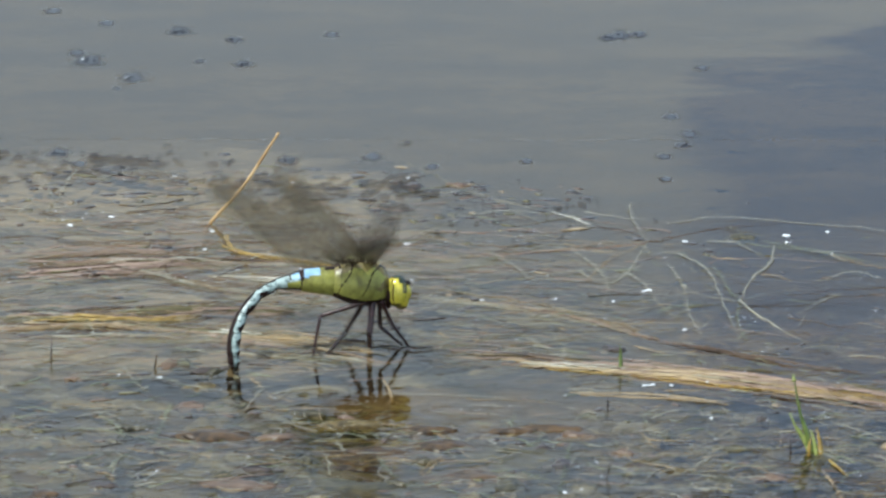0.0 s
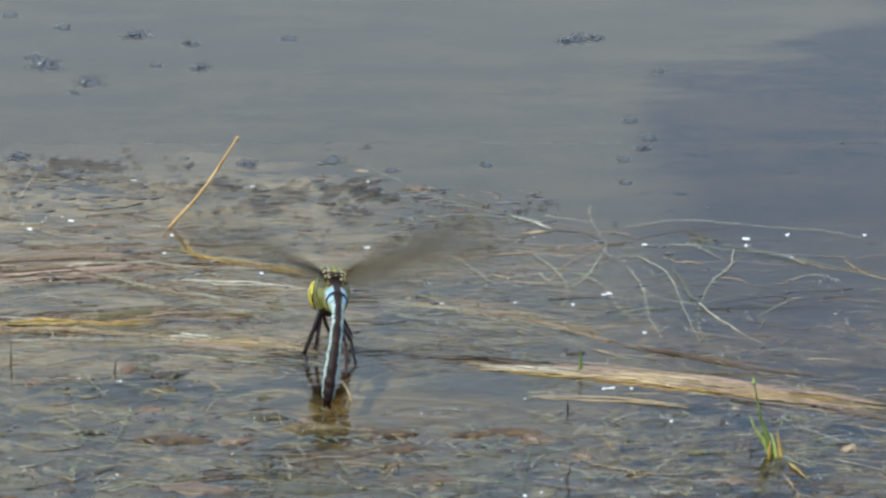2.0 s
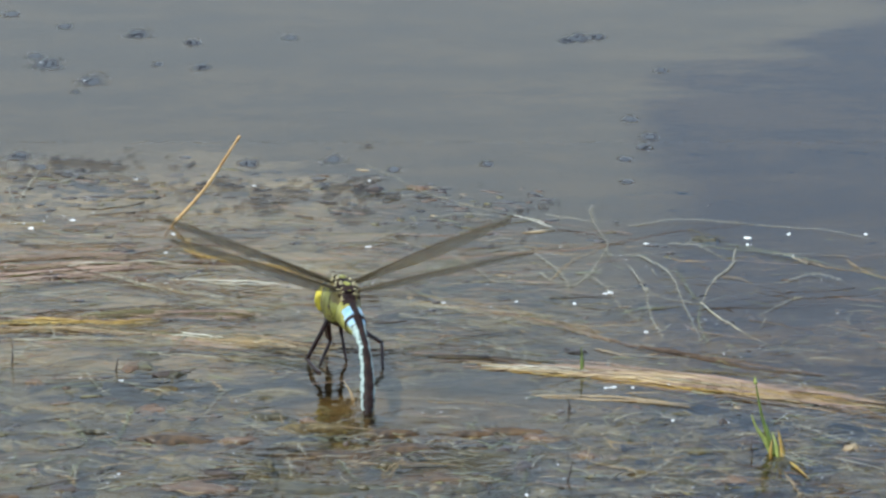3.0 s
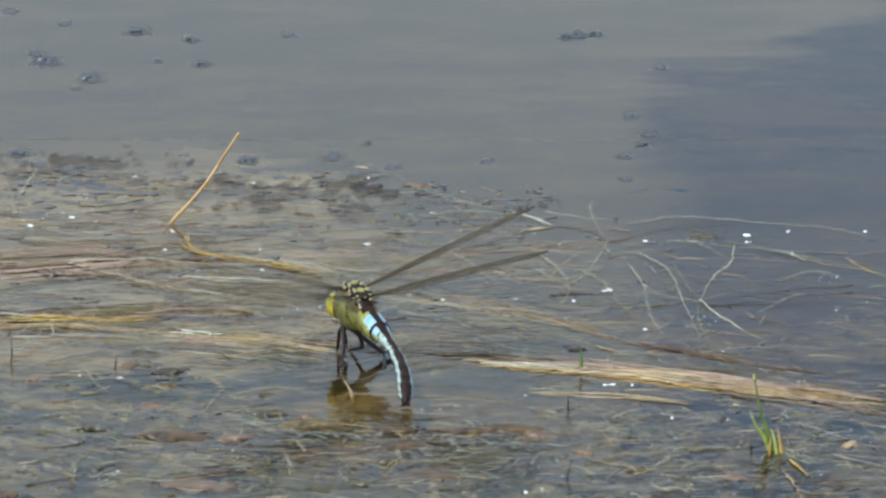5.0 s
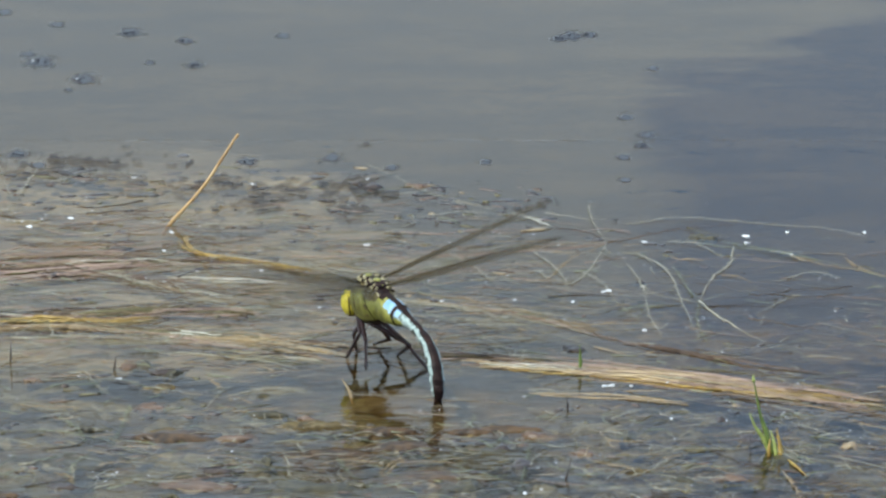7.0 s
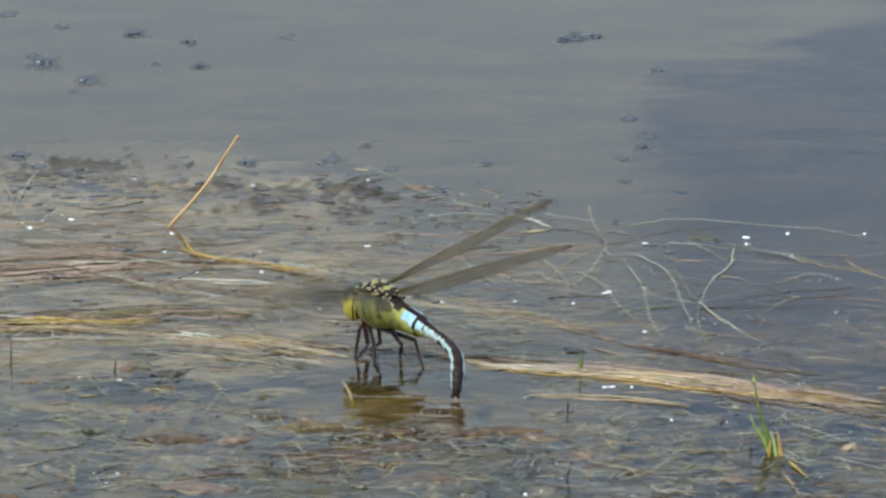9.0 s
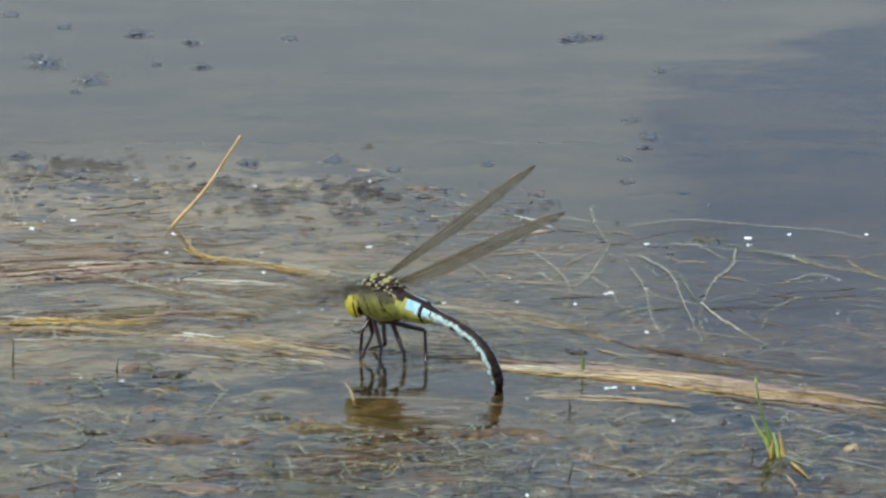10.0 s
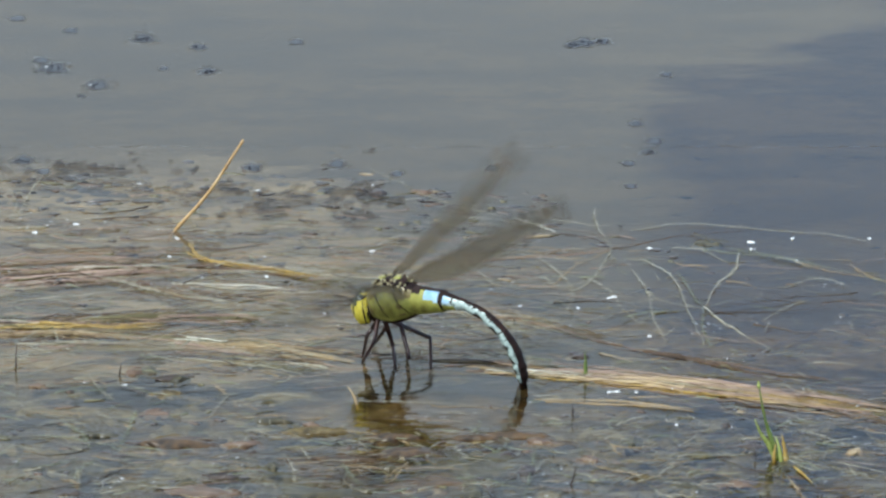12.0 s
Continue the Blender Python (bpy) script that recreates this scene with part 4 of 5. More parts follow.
# tiny sun sparkles on the weed, modelled as white grains
def build_specks():
    rnd = random.Random(21)
    bm = bmesh.new()
    made = 0
    spots = [(rnd.uniform(-0.14, 0.14), rnd.uniform(-0.24, 0.10)) for _ in range(75)]
    while made < 520:
        x, y = rnd.choice(spots) if made % 4 else (rnd.uniform(-0.14, 0.14), rnd.uniform(-0.25, 0.10))
        x, y = x + rnd.gauss(0, 0.0035), y + rnd.gauss(0, 0.004)
        made += 1
        if rnd.random() > shelf(x, y) or pool(x, y) > 0.5:
            continue
        r = rnd.uniform(0.05, 0.17) * (1.6 if rnd.random() < 0.06 else 1)
        bmesh.ops.create_icosphere(bm, subdivisions=1, radius=1.0, matrix=pose(x, y, 0.0004, 0, 0, rnd.uniform(0, 90)) @ Matrix.Diagonal((r * rnd.uniform(1, 2.2) * MM, r * 1.2 * MM, r * MM, 1)))
    tagged(mesh_object("scum_specks", bm, GLINT), "tiny glinting white specks on the weed", "scum", kind="stuff")


build_specks()

# ---- dark floating scraps with a bubble, drifting in the open water ----
def raft(x, y, long, bubble):
    rnd = random.Random(int(x * 3 + y * 5) + 500)
    root = tagged(new("floating_scrap"), "dark wet scrap with small bubbles drifting on open water", "pond debris", "drifting scraps")
    root.matrix_world = pose(x * MM, y * MM, 0)
    bm = bmesh.new()
    rings, cover = [], []
    for r, z, c in ((1.25, 0.02, 0.0), (1.0, 0.05, 0.14), (0.8, 0.09, 0.34), (0.6, 0.14, 0.62), (0.35, 0.19, 0.85), (0.12, 0.2, 0.9)):
        ring = []
        for k in range(28):
            q = math.tau * k / 28
            wob = 1 + 0.45 * noise.noise(Vector((math.cos(q) * 1.9, math.sin(q) * 1.9, x + r)))
            far = 1.35 if math.sin(q) > 0 else 0.85  # drawn out on the far side: the dimple's dark reflection, painted
            ring.append(bm.verts.new((long * 0.55 * r * math.cos(q) * wob * MM, long * 0.85 * far * r * math.sin(q) * wob * MM, z * MM)))
            cover.append(c)
        rings.append(ring)
    for p, q in zip(rings, rings[1:]):
        for k in range(28):
            bm.faces.new((p[k], p[(k + 1) % 28], q[(k + 1) % 28], q[k]))
    bm.faces.new(rings[-1])
    film = part("flake", bm, FRAYED, root)
    film.data.attributes.new("film_cover", "FLOAT", "POINT").data.foreach_set("value", np.array(cover, dtype=np.float32))
    for i in range(bubble * 4):
        bm = bmesh.new()
        size = rnd.uniform(0.2, 0.55)
        ellipsoid(bm, (rnd.uniform(-0.28, 0.28) * long * MM, rnd.uniform(-0.2, 0.35) * long * MM, 0.3 * MM), (size * 1.4 * MM, size * MM, size * 0.6 * MM), 10, 7)
        # first bubble of a large scrap is white: its glint as colour
        part("bubble", bm, GLINT if i == 0 and long > 8 else SCUM, root, "pale wet bubble" if i == 0 and long > 8 else "dark wet bubble")
    return root


RAFTS = []
for row in ((-98, 266, 7.5, 2), (-80, 255, 5.5, 1), (-125, 226, 9, 2), (-110, 203, 8.5, 1), (-76, 222, 5.5, 1), (-49, 262, 4.5, 0), (-140, 295, 5, 0),
            (-122, 278, 4.5, 0), (-129, 237, 5, 0), (43, 261, 7, 1), (-114, 190, 2.5, 0), (68, 218, 3.5, 0), (57, 154, 4.5, 0)):
    RAFTS.append((row[0], row[1], raft(*row)))
for row in ((-33, 104, 6, 0), (13, 99, 3.5, 0), (54, 105, 4, 0), (54, 78, 3.5, 0), (-127, 108, 7, 1), (-120, 95, 5, 0), (39, 258, 5, 1), (49, 263, 5, 1), (-58, 99, 6, 1), (-15, 92, 4, 0), (62, 132, 5, 0), (60, 119, 4, 1), (-90, 226, 3, 0)):
    RAFTS.append((row[0], row[1], raft(*row)))


# ---- the dragonfly ----
GREEN = organic("green_flank", (0.125, 0.112, 0.022), (0.31, 0.305, 0.062), 230, rough=0.38, vary=0.05, low=0.32, high=0.58)
OLIVE = organic("olive_brown_chitin", (0.085, 0.062, 0.022), (0.21, 0.165, 0.045), 320, rough=0.4, vary=0.05)
BLUE = organic("sky_blue_saddle", (0.18, 0.36, 0.53), (0.45, 0.62, 0.73), 300, rough=0.35, vary=0.05)
TEAL = organic("pale_teal_side", (0.10, 0.14, 0.125), (0.40, 0.49, 0.455), 620, rough=0.32, vary=0.08, low=0.36, high=0.52)
BLACK = organic("brown_black_chitin", (0.007, 0.004, 0.004), (0.036, 0.018, 0.013), 420, rough=0.5, spec=0.14, vary=0.08)
YELLOW = organic("yellow_face", (0.50, 0.38, 0.02), (0.68, 0.56, 0.05), 500, rough=0.35, vary=0.05)
EYE_YELLOW = organic("yellow_eye_band", (0.46, 0.37, 0.025), (0.70, 0.60, 0.08), 700, rough=0.15, vary=0.05)
EYE_GREEN = organic("brown_green_eye", (0.09, 0.085, 0.02), (0.22, 0.19, 0.05), 700, rough=0.15, vary=0.05)
CREAM = organic("cream_wing_root", (0.20, 0.16, 0.06), (0.56, 0.50, 0.30), 500, rough=0.35, vary=0.1)
LEG = organic("dark_leg", (0.010, 0.006, 0.006), (0.055, 0.020, 0.018), 500, rough=0.3, vary=0.3)
EYE_TOP = organic("dark_teal_eye", (0.010, 0.016, 0.008), (0.030, 0.042, 0.016), 700, rough=0.4, vary=0.05)
VEIN = organic("dark_vein", (0.04, 0.028, 0.015), (0.10, 0.07, 0.03), 500, vary=0.1)


def make_membrane():
    m, nt, b = material("smoky_wing_membrane")
    b.inputs["Base Color"].default_value = (0.048, 0.036, 0.014, 1)
    b.inputs["Roughness"].default_value, b.inputs["Specular IOR Level"].default_value = 0.5, 0.2
    v = nt.nodes.new("ShaderNodeTexVoronoi")
    v.feature = "DISTANCE_TO_EDGE"
    v.inputs["Scale"].default_value = 620.0
    c = nt.nodes.new("ShaderNodeTexCoord")
    nt.links.new(c.outputs["Object"], v.inputs["Vector"])
    r = ramp_of(nt, [(0.03, (0.5, 0.5, 0.5)), (0.12, (0.31, 0.31, 0.31))])
    nt.links.new(v.outputs["Distance"], r.inputs[0])
    nt.links.new(r.outputs[0], b.inputs["Alpha"])
    return m


MEMBRANE = make_membrane()
PARTS = {}


def build_abdomen(root):
    names = [("waist", 3.0, 2.9, 3.2), ("saddle", 6.0, 3.3, 3.0), ("segment", 7.0, 2.0, 1.9), ("segment", 6.5, 1.75, 1.6), ("segment", 6.5, 1.75, 1.6),
             ("segment", 5.4, 1.8, 1.6), ("segment", 4.0, 1.8, 1.6), ("segment", 2.6, 1.75, 1.5), ("segment", 2.4, 1.6, 1.3), ("tail_tip", 1.8, 1.2, 1.0)]
    halves = [(3.3, 4.1), (3.4, 3.8), (3.0, 3.1), (1.55, 1.5), (1.6, 1.5), (1.75, 1.6), (1.95, 1.7), (2.0, 1.7), (1.9, 1.6), (1.5, 1.25), (0.9, 0.8)]
    rows = []
    s = 0.0
    for i, (name, long, _, _) in enumerate(names):
        bm = bmesh.new()
        w0, h0 = halves[i]
        w1, h1 = halves[i + 1]
        prof = [(0.9, w0 * 0.6, h0 * 0.6, 0)]
        for k in range(19):
            u = k / 18
            pinch = 1 - 0.06 * math.cos(math.tau * u) if i > 2 else 1.0
            fall = u if i != 2 else u**0.6
            prof.append((-long * u, (w0 + (w1 - w0) * fall) * pinch, (h0 + (h1 - h0) * fall) * pinch, 0))
        prof.append((-long - 0.7, w1 * 0.55, h1 * 0.55, 0))

        def tone(u, q, i=i):
            top = math.sin(q)
            if i == 0:
                return 0 if top < 0.8 else 3
            if i == 1:
                return 1 if 0.2 < u < 0.86 and 0.25 + 0.3 * (0.86 - u) < top < 0.95 else (3 if top > 0.95 or u > 0.86 and top > 0.0 else 0)
            if i == 2:
                if top > 0.9 or u < 0.14 or (0.42 < u < 0.5 and top > 0.2) or top < -0.75:
                    return 3
                if top < -0.1 and u < 0.6:
                    return 0
                return 1 if top > 0.2 and u < 0.36 else 2
            if i >= 9:
                return 3
            edge = 0.08 * noise.noise(Vector((u * 4 + 3 * i, q, 0)))
            if top > 0.80 - 0.035 * (i - 3) + edge or top < -0.66 or u < 0.05:  # dark back and belly
                return 3
            if 0.36 < u < 0.44 and top > 0.35:  # cross tick from the back
                return 3
            if 0.48 < u < 0.95 and top < 0.16 + 2 * edge - 7.0 * (u - 0.72) ** 2:  # blotch low on the flank
                return 3
            return 2
        lathe(bm, [(x * MM, w * MM, h * MM, z * MM) for x, w, h, z in prof], 30, slot_of=tone)
        label = {0: "green and black waist", 1: "sky-blue saddle above green flanks"}.get(i, "teal and black banded abdomen ring" if i < 9 else "black tail tip")
        ob = part(name, bm, [GREEN, BLUE, TEAL, BLACK], root, label)
        if name == "tail_tip":
            bm = bmesh.new()
            for side in (1, -1):
                tube(bm, glide([(-1.5 * MM, 0.5 * side * MM, 0.2 * MM), (-2.4 * MM, 0.8 * side * MM, 0), (-3.2 * MM, 0.7 * side * MM, -0.2 * MM)], 4), lambda u: (0.22 + 0.25 * math.sin(math.pi * u)) * MM, 5)
            part("tail_clasper", bm, BLACK, ob)
        rows.append((s, long, ob))
        s += long
    return rows


def build_wing(root, fore, side):
    """Wing root at the origin, span along y, leading edge at +x."""
    long = 51.0 if fore else 49.0
    wide = 9.4 if fore else 12.4
    bm = bmesh.new()
    rows = []
    n = 26
    lead = lambda u: 1.3 + 1.2 * math.sin(math.pi * min(u * 1.05, 1)) - 3.4 * max(u - 0.8, 0) ** 2 / 0.04 * 0.9
    if fore:
        trail = lambda u: -(1.0 + (wide - 3.4) * min(u / 0.5, 1) ** 0.9 * (1 - max(u - 0.55, 0) ** 2 * 2.6))
    else:
        trail = lambda u: -(1.6 + (wide - 3.2) * math.sin(min(u / 0.26, 1) * math.pi / 2) * (1 - max(u - 0.3, 0) ** 1.6 * 1.05))
    for i in range(n + 1):
        u = i / n
        a, b = lead(u), trail(u)
        if u > 0.9:
            k = math.sqrt(max(1 - ((u - 0.9) / 0.1) ** 2, 0.003))
            mid = (a + b) / 2 + 0.8
            a, b = mid + (a - mid) * k, mid + (b - mid) * k
        row = []
        for j in range(7):
            v = j / 6
            fold = 0.22 * (1 if j % 2 else -1) * (1 - 0.5 * u)
            row.append(((a + (b - a) * v), u * long * side, fold + 1.2 * u * (1 - u) * 0.6))
        rows.append(row)
    top = [[bm.verts.new((x * MM, y * MM, (z + 0.03) * MM)) for x, y, z in r] for r in rows]
    low = [[bm.verts.new((x * MM, y * MM, (z - 0.03) * MM)) for x, y, z in r] for r in rows]
    for g in (top, low):
        for a, b in zip(g, g[1:]):
            for k in range(6):
                bm.faces.new((a[k], b[k], b[k + 1], a[k + 1]))
    bmesh.ops.recalc_face_normals(bm, faces=bm.faces)
    wing = part("forewing" if fore else "hindwing", bm, MEMBRANE, root, "clear smoky amber wing")
    for j, r in ((0, 0.34), (1, 0.22), (2, 0.18), (3, 0.14), (4, 0.12), (6, 0.12)):
        bm = bmesh.new()
        tube(bm, [Vector((row[j][0] * MM, row[j][1] * MM, row[j][2] * MM)) for row in rows], lambda u: r * MM * (1 - 0.6 * u), 4)
        part("vein", bm, VEIN, wing, "dark brown wing vein")
    bm = bmesh.new()
    ellipsoid(bm, ((lead(0.86) - 0.5) * MM, 0.86 * long * side * MM, 0.1 * MM), (0.55 * MM, 2.6 * MM, 0.16 * MM), 10, 6)
    part("wing_spot", bm, organic("amber_spot", (0.10, 0.055, 0.015), (0.18, 0.10, 0.03), 500), wing, "brown wing spot")
    return wing


HIPS = {"front": (5.5, 1.6, -5.4, 7.5, 9.5), "middle": (3.4, 1.8, -5.8, 9.0, 10.5), "hind": (1.4, 2.0, -5.8, 13.0, 11.0)}


def build_leg(root, name, side):
    _, _, _, femur, tibia = HIPS[name]
    bm = bmesh.new()
    tube(bm, [Vector((femur * MM * u, 0, 0)) for u in (0, 0.1, 0.3, 0.6, 0.9, 1.0)], lambda u: (0.78 - 0.24 * u) * MM, 7)
    upper = part(f"{name}_thigh", bm, LEG, root)
    bm = bmesh.new()
    tube(bm, [Vector((tibia * MM * u, 0, 0)) for u in (0, 0.15, 0.5, 0.85, 1.0)], lambda u: (0.54 - 0.2 * u) * MM, 6)
    for k in range(6):
        u = 0.2 + 0.12 * k
        for lean in (1, -1):
            tube(bm, [Vector((tibia * u * MM, 0, 0)), Vector(((tibia * u + 0.5) * MM, lean * 0.6 * MM, -0.6 * MM))], 0.07 * MM, 3)
    lower = part(f"{name}_shin", bm, LEG, root)
    return upper, lower


def build_dragonfly():
    root = tagged(new("dragonfly"), "green and blue female dragonfly laying eggs on floating reeds", "dragonfly")
    # thorax: green box of muscle with dark seams, brown back and cream wing roots
    bm = bmesh.new()
    prof = [(8.3, 1.5, 1.9, -1.8), (7.6, 2.5, 3.3, -1.6), (5.8, 3.9, 5.1, -1.0), (3.0, 4.8, 6.4, -0.5), (0, 5.0, 6.6, -0.4), (-3.0, 4.7, 6.0, -0.3), (-5.6, 4.1, 5.0, -0.3), (-7.4, 3.4, 4.1, -0.3), (-8.0, 2.4, 2.8, -0.3)]
    dense = []
    for p, q in zip(prof, prof[1:]):
        dense += [tuple(a + (b - a) * k / 10 for a, b in zip(p, q)) for k in range(10)]
    dense.append(prof[-1])

    def tone(u, q):
        top = math.sin(q)
        slant = u + 0.14 * top
        if top > 0.86 or top < -0.78:
            return 1
        if u < 0.10:
            return 2
        if u < 0.14 and top > -0.5:
            return 3
        bend = 0.014 * math.sin(5 * top)
        if abs(slant - 0.42 - bend) < 0.010 and top > -0.6 or abs(slant - 0.70 + bend) < 0.010:
            return 1
        # olive mottling; on the upper front it also paints shade from the blurred wings
        patch = noise.noise(Vector((u * 7, math.cos(q) * 2.6, top * 3.2)))
        if top > 0.52 + 0.25 * patch or slant < 0.24 + 0.1 * patch and top > -0.3 or patch > 0.42:
            return 2
        return 0
    lathe(bm, [(x * MM, w * MM, h * MM, z * MM) for x, w, h, z in dense], 72, slot_of=tone)
    part("thorax", bm, [GREEN, BLACK, OLIVE, CREAM], root, "green thorax with dark seams")
    rnd = random.Random(3)

    def back(x, y):
        """Height of the thorax's back."""
        return 6.1 - 0.045 * x * x - 0.13 * y * y

    bm = bmesh.new()
    ellipsoid(bm, (-0.6 * MM, 0, 4.9 * MM), (5.6 * MM, 3.0 * MM, 1.25 * MM), 18, 10)
    part("back_plate", bm, BLACK, root, "dark brown back plate")
    for x, y, sx, sy in ((2.2, 0, 1.1, 1.0), (-2.4, 0, 1.3, 1.1), (-5.2, 0, 0.8, 0.9)):
        bm = bmesh.new()
        ellipsoid(bm, (x * MM, y * MM, (back(x, y) + 0.15) * MM), (sx * MM, sy * MM, 0.45 * MM), 12, 8)
        part("back_shield", bm, GREEN, root, "green shield on the back")
    for k in range(11):  # a ladder of pale knobs along each wing base
        x = 4.6 - 1.02 * k
        for side in (1, -1):
            for y, sy in ((1.75, 0.55), (2.85, 0.5)):
                y += rnd.uniform(-0.2, 0.2)
                px = x + rnd.uniform(-0.2, 0.2) - (0.4 if y > 2.3 else 0)
                bm = bmesh.new()
                ellipsoid(bm, (px * MM, side * y * MM, (back(px, y) + rnd.uniform(0.0, 0.45)) * MM), (rnd.uniform(0.26, 0.42) * MM, sy * rnd.uniform(0.8, 1.3) * MM, rnd.uniform(0.35, 0.6) * MM), 9, 6)
                part("wing_root", bm, BLACK if (k + (y > 2.3)) % 3 == 2 else CREAM, root, "knobbed wing root")
    # head: two great eyes meeting over a yellow face
    bm = bmesh.new()
    ellipsoid(bm, (0.8 * MM, 0, -1.0 * MM), (2.5 * MM, 3.6 * MM, 3.9 * MM), 18, 12)
    ellipsoid(bm, (1.9 * MM, 0, -0.2 * MM), (1.9 * MM, 2.6 * MM, 2.6 * MM), 16, 10)
    ellipsoid(bm, (1.2 * MM, 0, -3.0 * MM), (1.8 * MM, 2.4 * MM, 1.9 * MM), 14, 9)
    for f in bm.faces:
        c = f.calc_center_median() / MM
        f.material_index = 1 if c.z < -4.0 or abs(c.z + 1.9) < 0.25 and c.x > 2.6 else 0
    head = part("head", bm, [YELLOW, OLIVE], root, "yellow face")
    for side in (1, -1):
        bm = bmesh.new()
        ellipsoid(bm, (-0.1 * MM, side * 2.55 * MM, 0.2 * MM), (2.9 * MM, 2.75 * MM, 4.3 * MM), 36, 24)
        for f in bm.faces:
            c = f.calc_center_median() / MM
            rear = c.x + 0.10 * (c.z - 0.2)
            if rear < -1.75 or -1.0 < rear < -0.65:
                f.material_index = 3
            elif c.z > 3.7 or c.z > 2.2 and rear > 0.9:
                f.material_index = 2 if rear > -0.65 else 3
            elif c.z < -3.3:
                f.material_index = 1
            elif rear > 1.7 and c.z > -0.5:
                f.material_index = 1
            else:
                f.material_index = 0
        part("eye", bm, [EYE_YELLOW, EYE_GREEN, EYE_TOP, BLACK], head, "glossy compound eye banded yellow, olive and black")
    bm = bmesh.new()
    ellipsoid(bm, (1.9 * MM, 0, 2.3 * MM), (1.6 * MM, 1.7 * MM, 0.9 * MM), 12, 8)
    part("brow", bm, BLACK, head, "dark brow mark")
    bm = bmesh.new()
    ellipsoid(bm, (-2.3 * MM, 0, -0.2 * MM), (1.3 * MM, 4.2 * MM, 4.5 * MM), 14, 9)
    part("nape", bm, BLACK, head, "black nape")
    PARTS["head"] = head
    PARTS["abdomen"] = build_abdomen(root)
    PARTS["wings"] = {(fore, side): build_wing(root, fore, side) for fore in (True, False) for side in (1, -1)}
    PARTS["legs"] = {(name, side): build_leg(root, name, side) for name in HIPS for side in (1, -1)}
    return root


DRAGONFLY = build_dragonfly()

# ---- how the dragonfly moves ----
# seconds: x, y, height (mm), heading, pitch, roll, bend of fore and rear abdomen (degrees a mm), side bend
STANCE = [
    (0, -32.9, -107.7, 19.9, 9.5, -3.5, -14.0, 3.1, 3.0, -0.9),
    (0.5, -30.1, -110.4, 20.4, 23.8, -13.7, 0.1, 4.6, 1.3, 0.2),
    (0.8, -29.3, -110.4, 17.9, 50.4, 1.9, -6.3, 1.5, 1.0, -0.5),
    (1, -30.1, -107.9, 16.4, 58.6, 2.3, -8.9, 1.5, 0.8, -0.5),
    (1.2, -29.1, -107.6, 16.1, 71.0, 2.2, -8.0, 1.9, 1.6, -0.2),
    (1.5, -28.2, -111.1, 16.8, 79.0, -0.0, -3.3, 1.5, 2.1, -0.0),
    (1.8, -27.5, -111.6, 17.6, 83.5, -2.7, 1.5, 2.2, 2.0, -0.0),
    (2, -29.8, -111.1, 18.7, 95.8, -5.5, 8.0, 2.9, 1.8, 0.3),
    (2.2, -30.5, -114.5, 17.3, 99.6, 0.8, 9.6, 2.0, 1.7, 0.2),
    (2.5, -29.8, -114.9, 16.9, 99.6, 5.8, 8.6, 1.3, 1.2, 0.3),
    (3, -27.6, -118.4, 17.9, 105.1, 7.5, 8.6, 1.5, 0.3, 0.3),
    (3.2, -25.9, -117.7, 17.5, 108.8, 6.8, 6.9, 1.4, 0.2, 0.2),
    (4.8, -25.2, -114.5, 13.8, 106.8, 11.9, 3.9, 0.1, 0.8, 0.5),
    (5, -23.4, -113.8, 14.3, 114.5, 10.6, -1.1, 0.1, 1.0, 0.7),
    (5.2, -23.1, -114.3, 14.4, 110.7, 10.1, 0.7, 0.1, 1.0, 0.7),
    (5.5, -21.4, -112.9, 14.9, 116.5, 6.3, -2.8, 0.5, 1.3, 0.4),
    (6, -18.2, -115.2, 14.9, 119.0, -0.5, 0.6, 1.0, 3.4, 0.1),
    (6.5, -19.4, -115.1, 17.3, 122.8, -5.5, 0.5, 2.0, 3.5, 0.0),
    (7, -18.7, -115.3, 17.1, 118.3, 1.8, -0.5, 0.9, 4.2, 0.5),
    (7.2, -17.7, -116.9, 16.7, 115.6, 6.2, 0.2, 0.4, 4.2, 0.6),
    (8.8, -17.0, -111.0, 14.5, 131.5, 13.8, -4.6, -0.8, 3.2, 1.9),
    (9, -16.6, -110.5, 14.4, 132.5, 8.5, -7.5, -0.4, 2.8, 1.5),
    (9.2, -17.1, -111.5, 15.8, 133.3, 10.3, -7.6, -0.4, 3.2, 1.4),
    (9.5, -18.7, -113.7, 18.4, 142.0, -8.5, -4.5, 2.9, 3.1, -0.3),
    (10, -16.4, -114.1, 17.5, 135.7, 2.4, -15.0, 0.7, 5.0, 0.5),
    (10.5, -14.8, -111.6, 15.9, 140.8, 3.6, -9.2, 0.6, 2.0, 1.0),
    (11, -11.8, -111.4, 15.3, 148.9, 13.9, -10.4, -1.1, 3.7, 2.2),
    (11.2, -14.0, -111.5, 16.7, 150.0, 15.2, -18.5, -1.9, 4.7, 2.2),
    (11.5, -17.9, -115.1, 18.2, 140.4, -3.0, -14.9, 2.2, 3.8, -0.5),
    (12, -14.3, -113.8, 18.6, 147.5, -6.6, -11.5, 2.6, 3.2, 0.5),
]
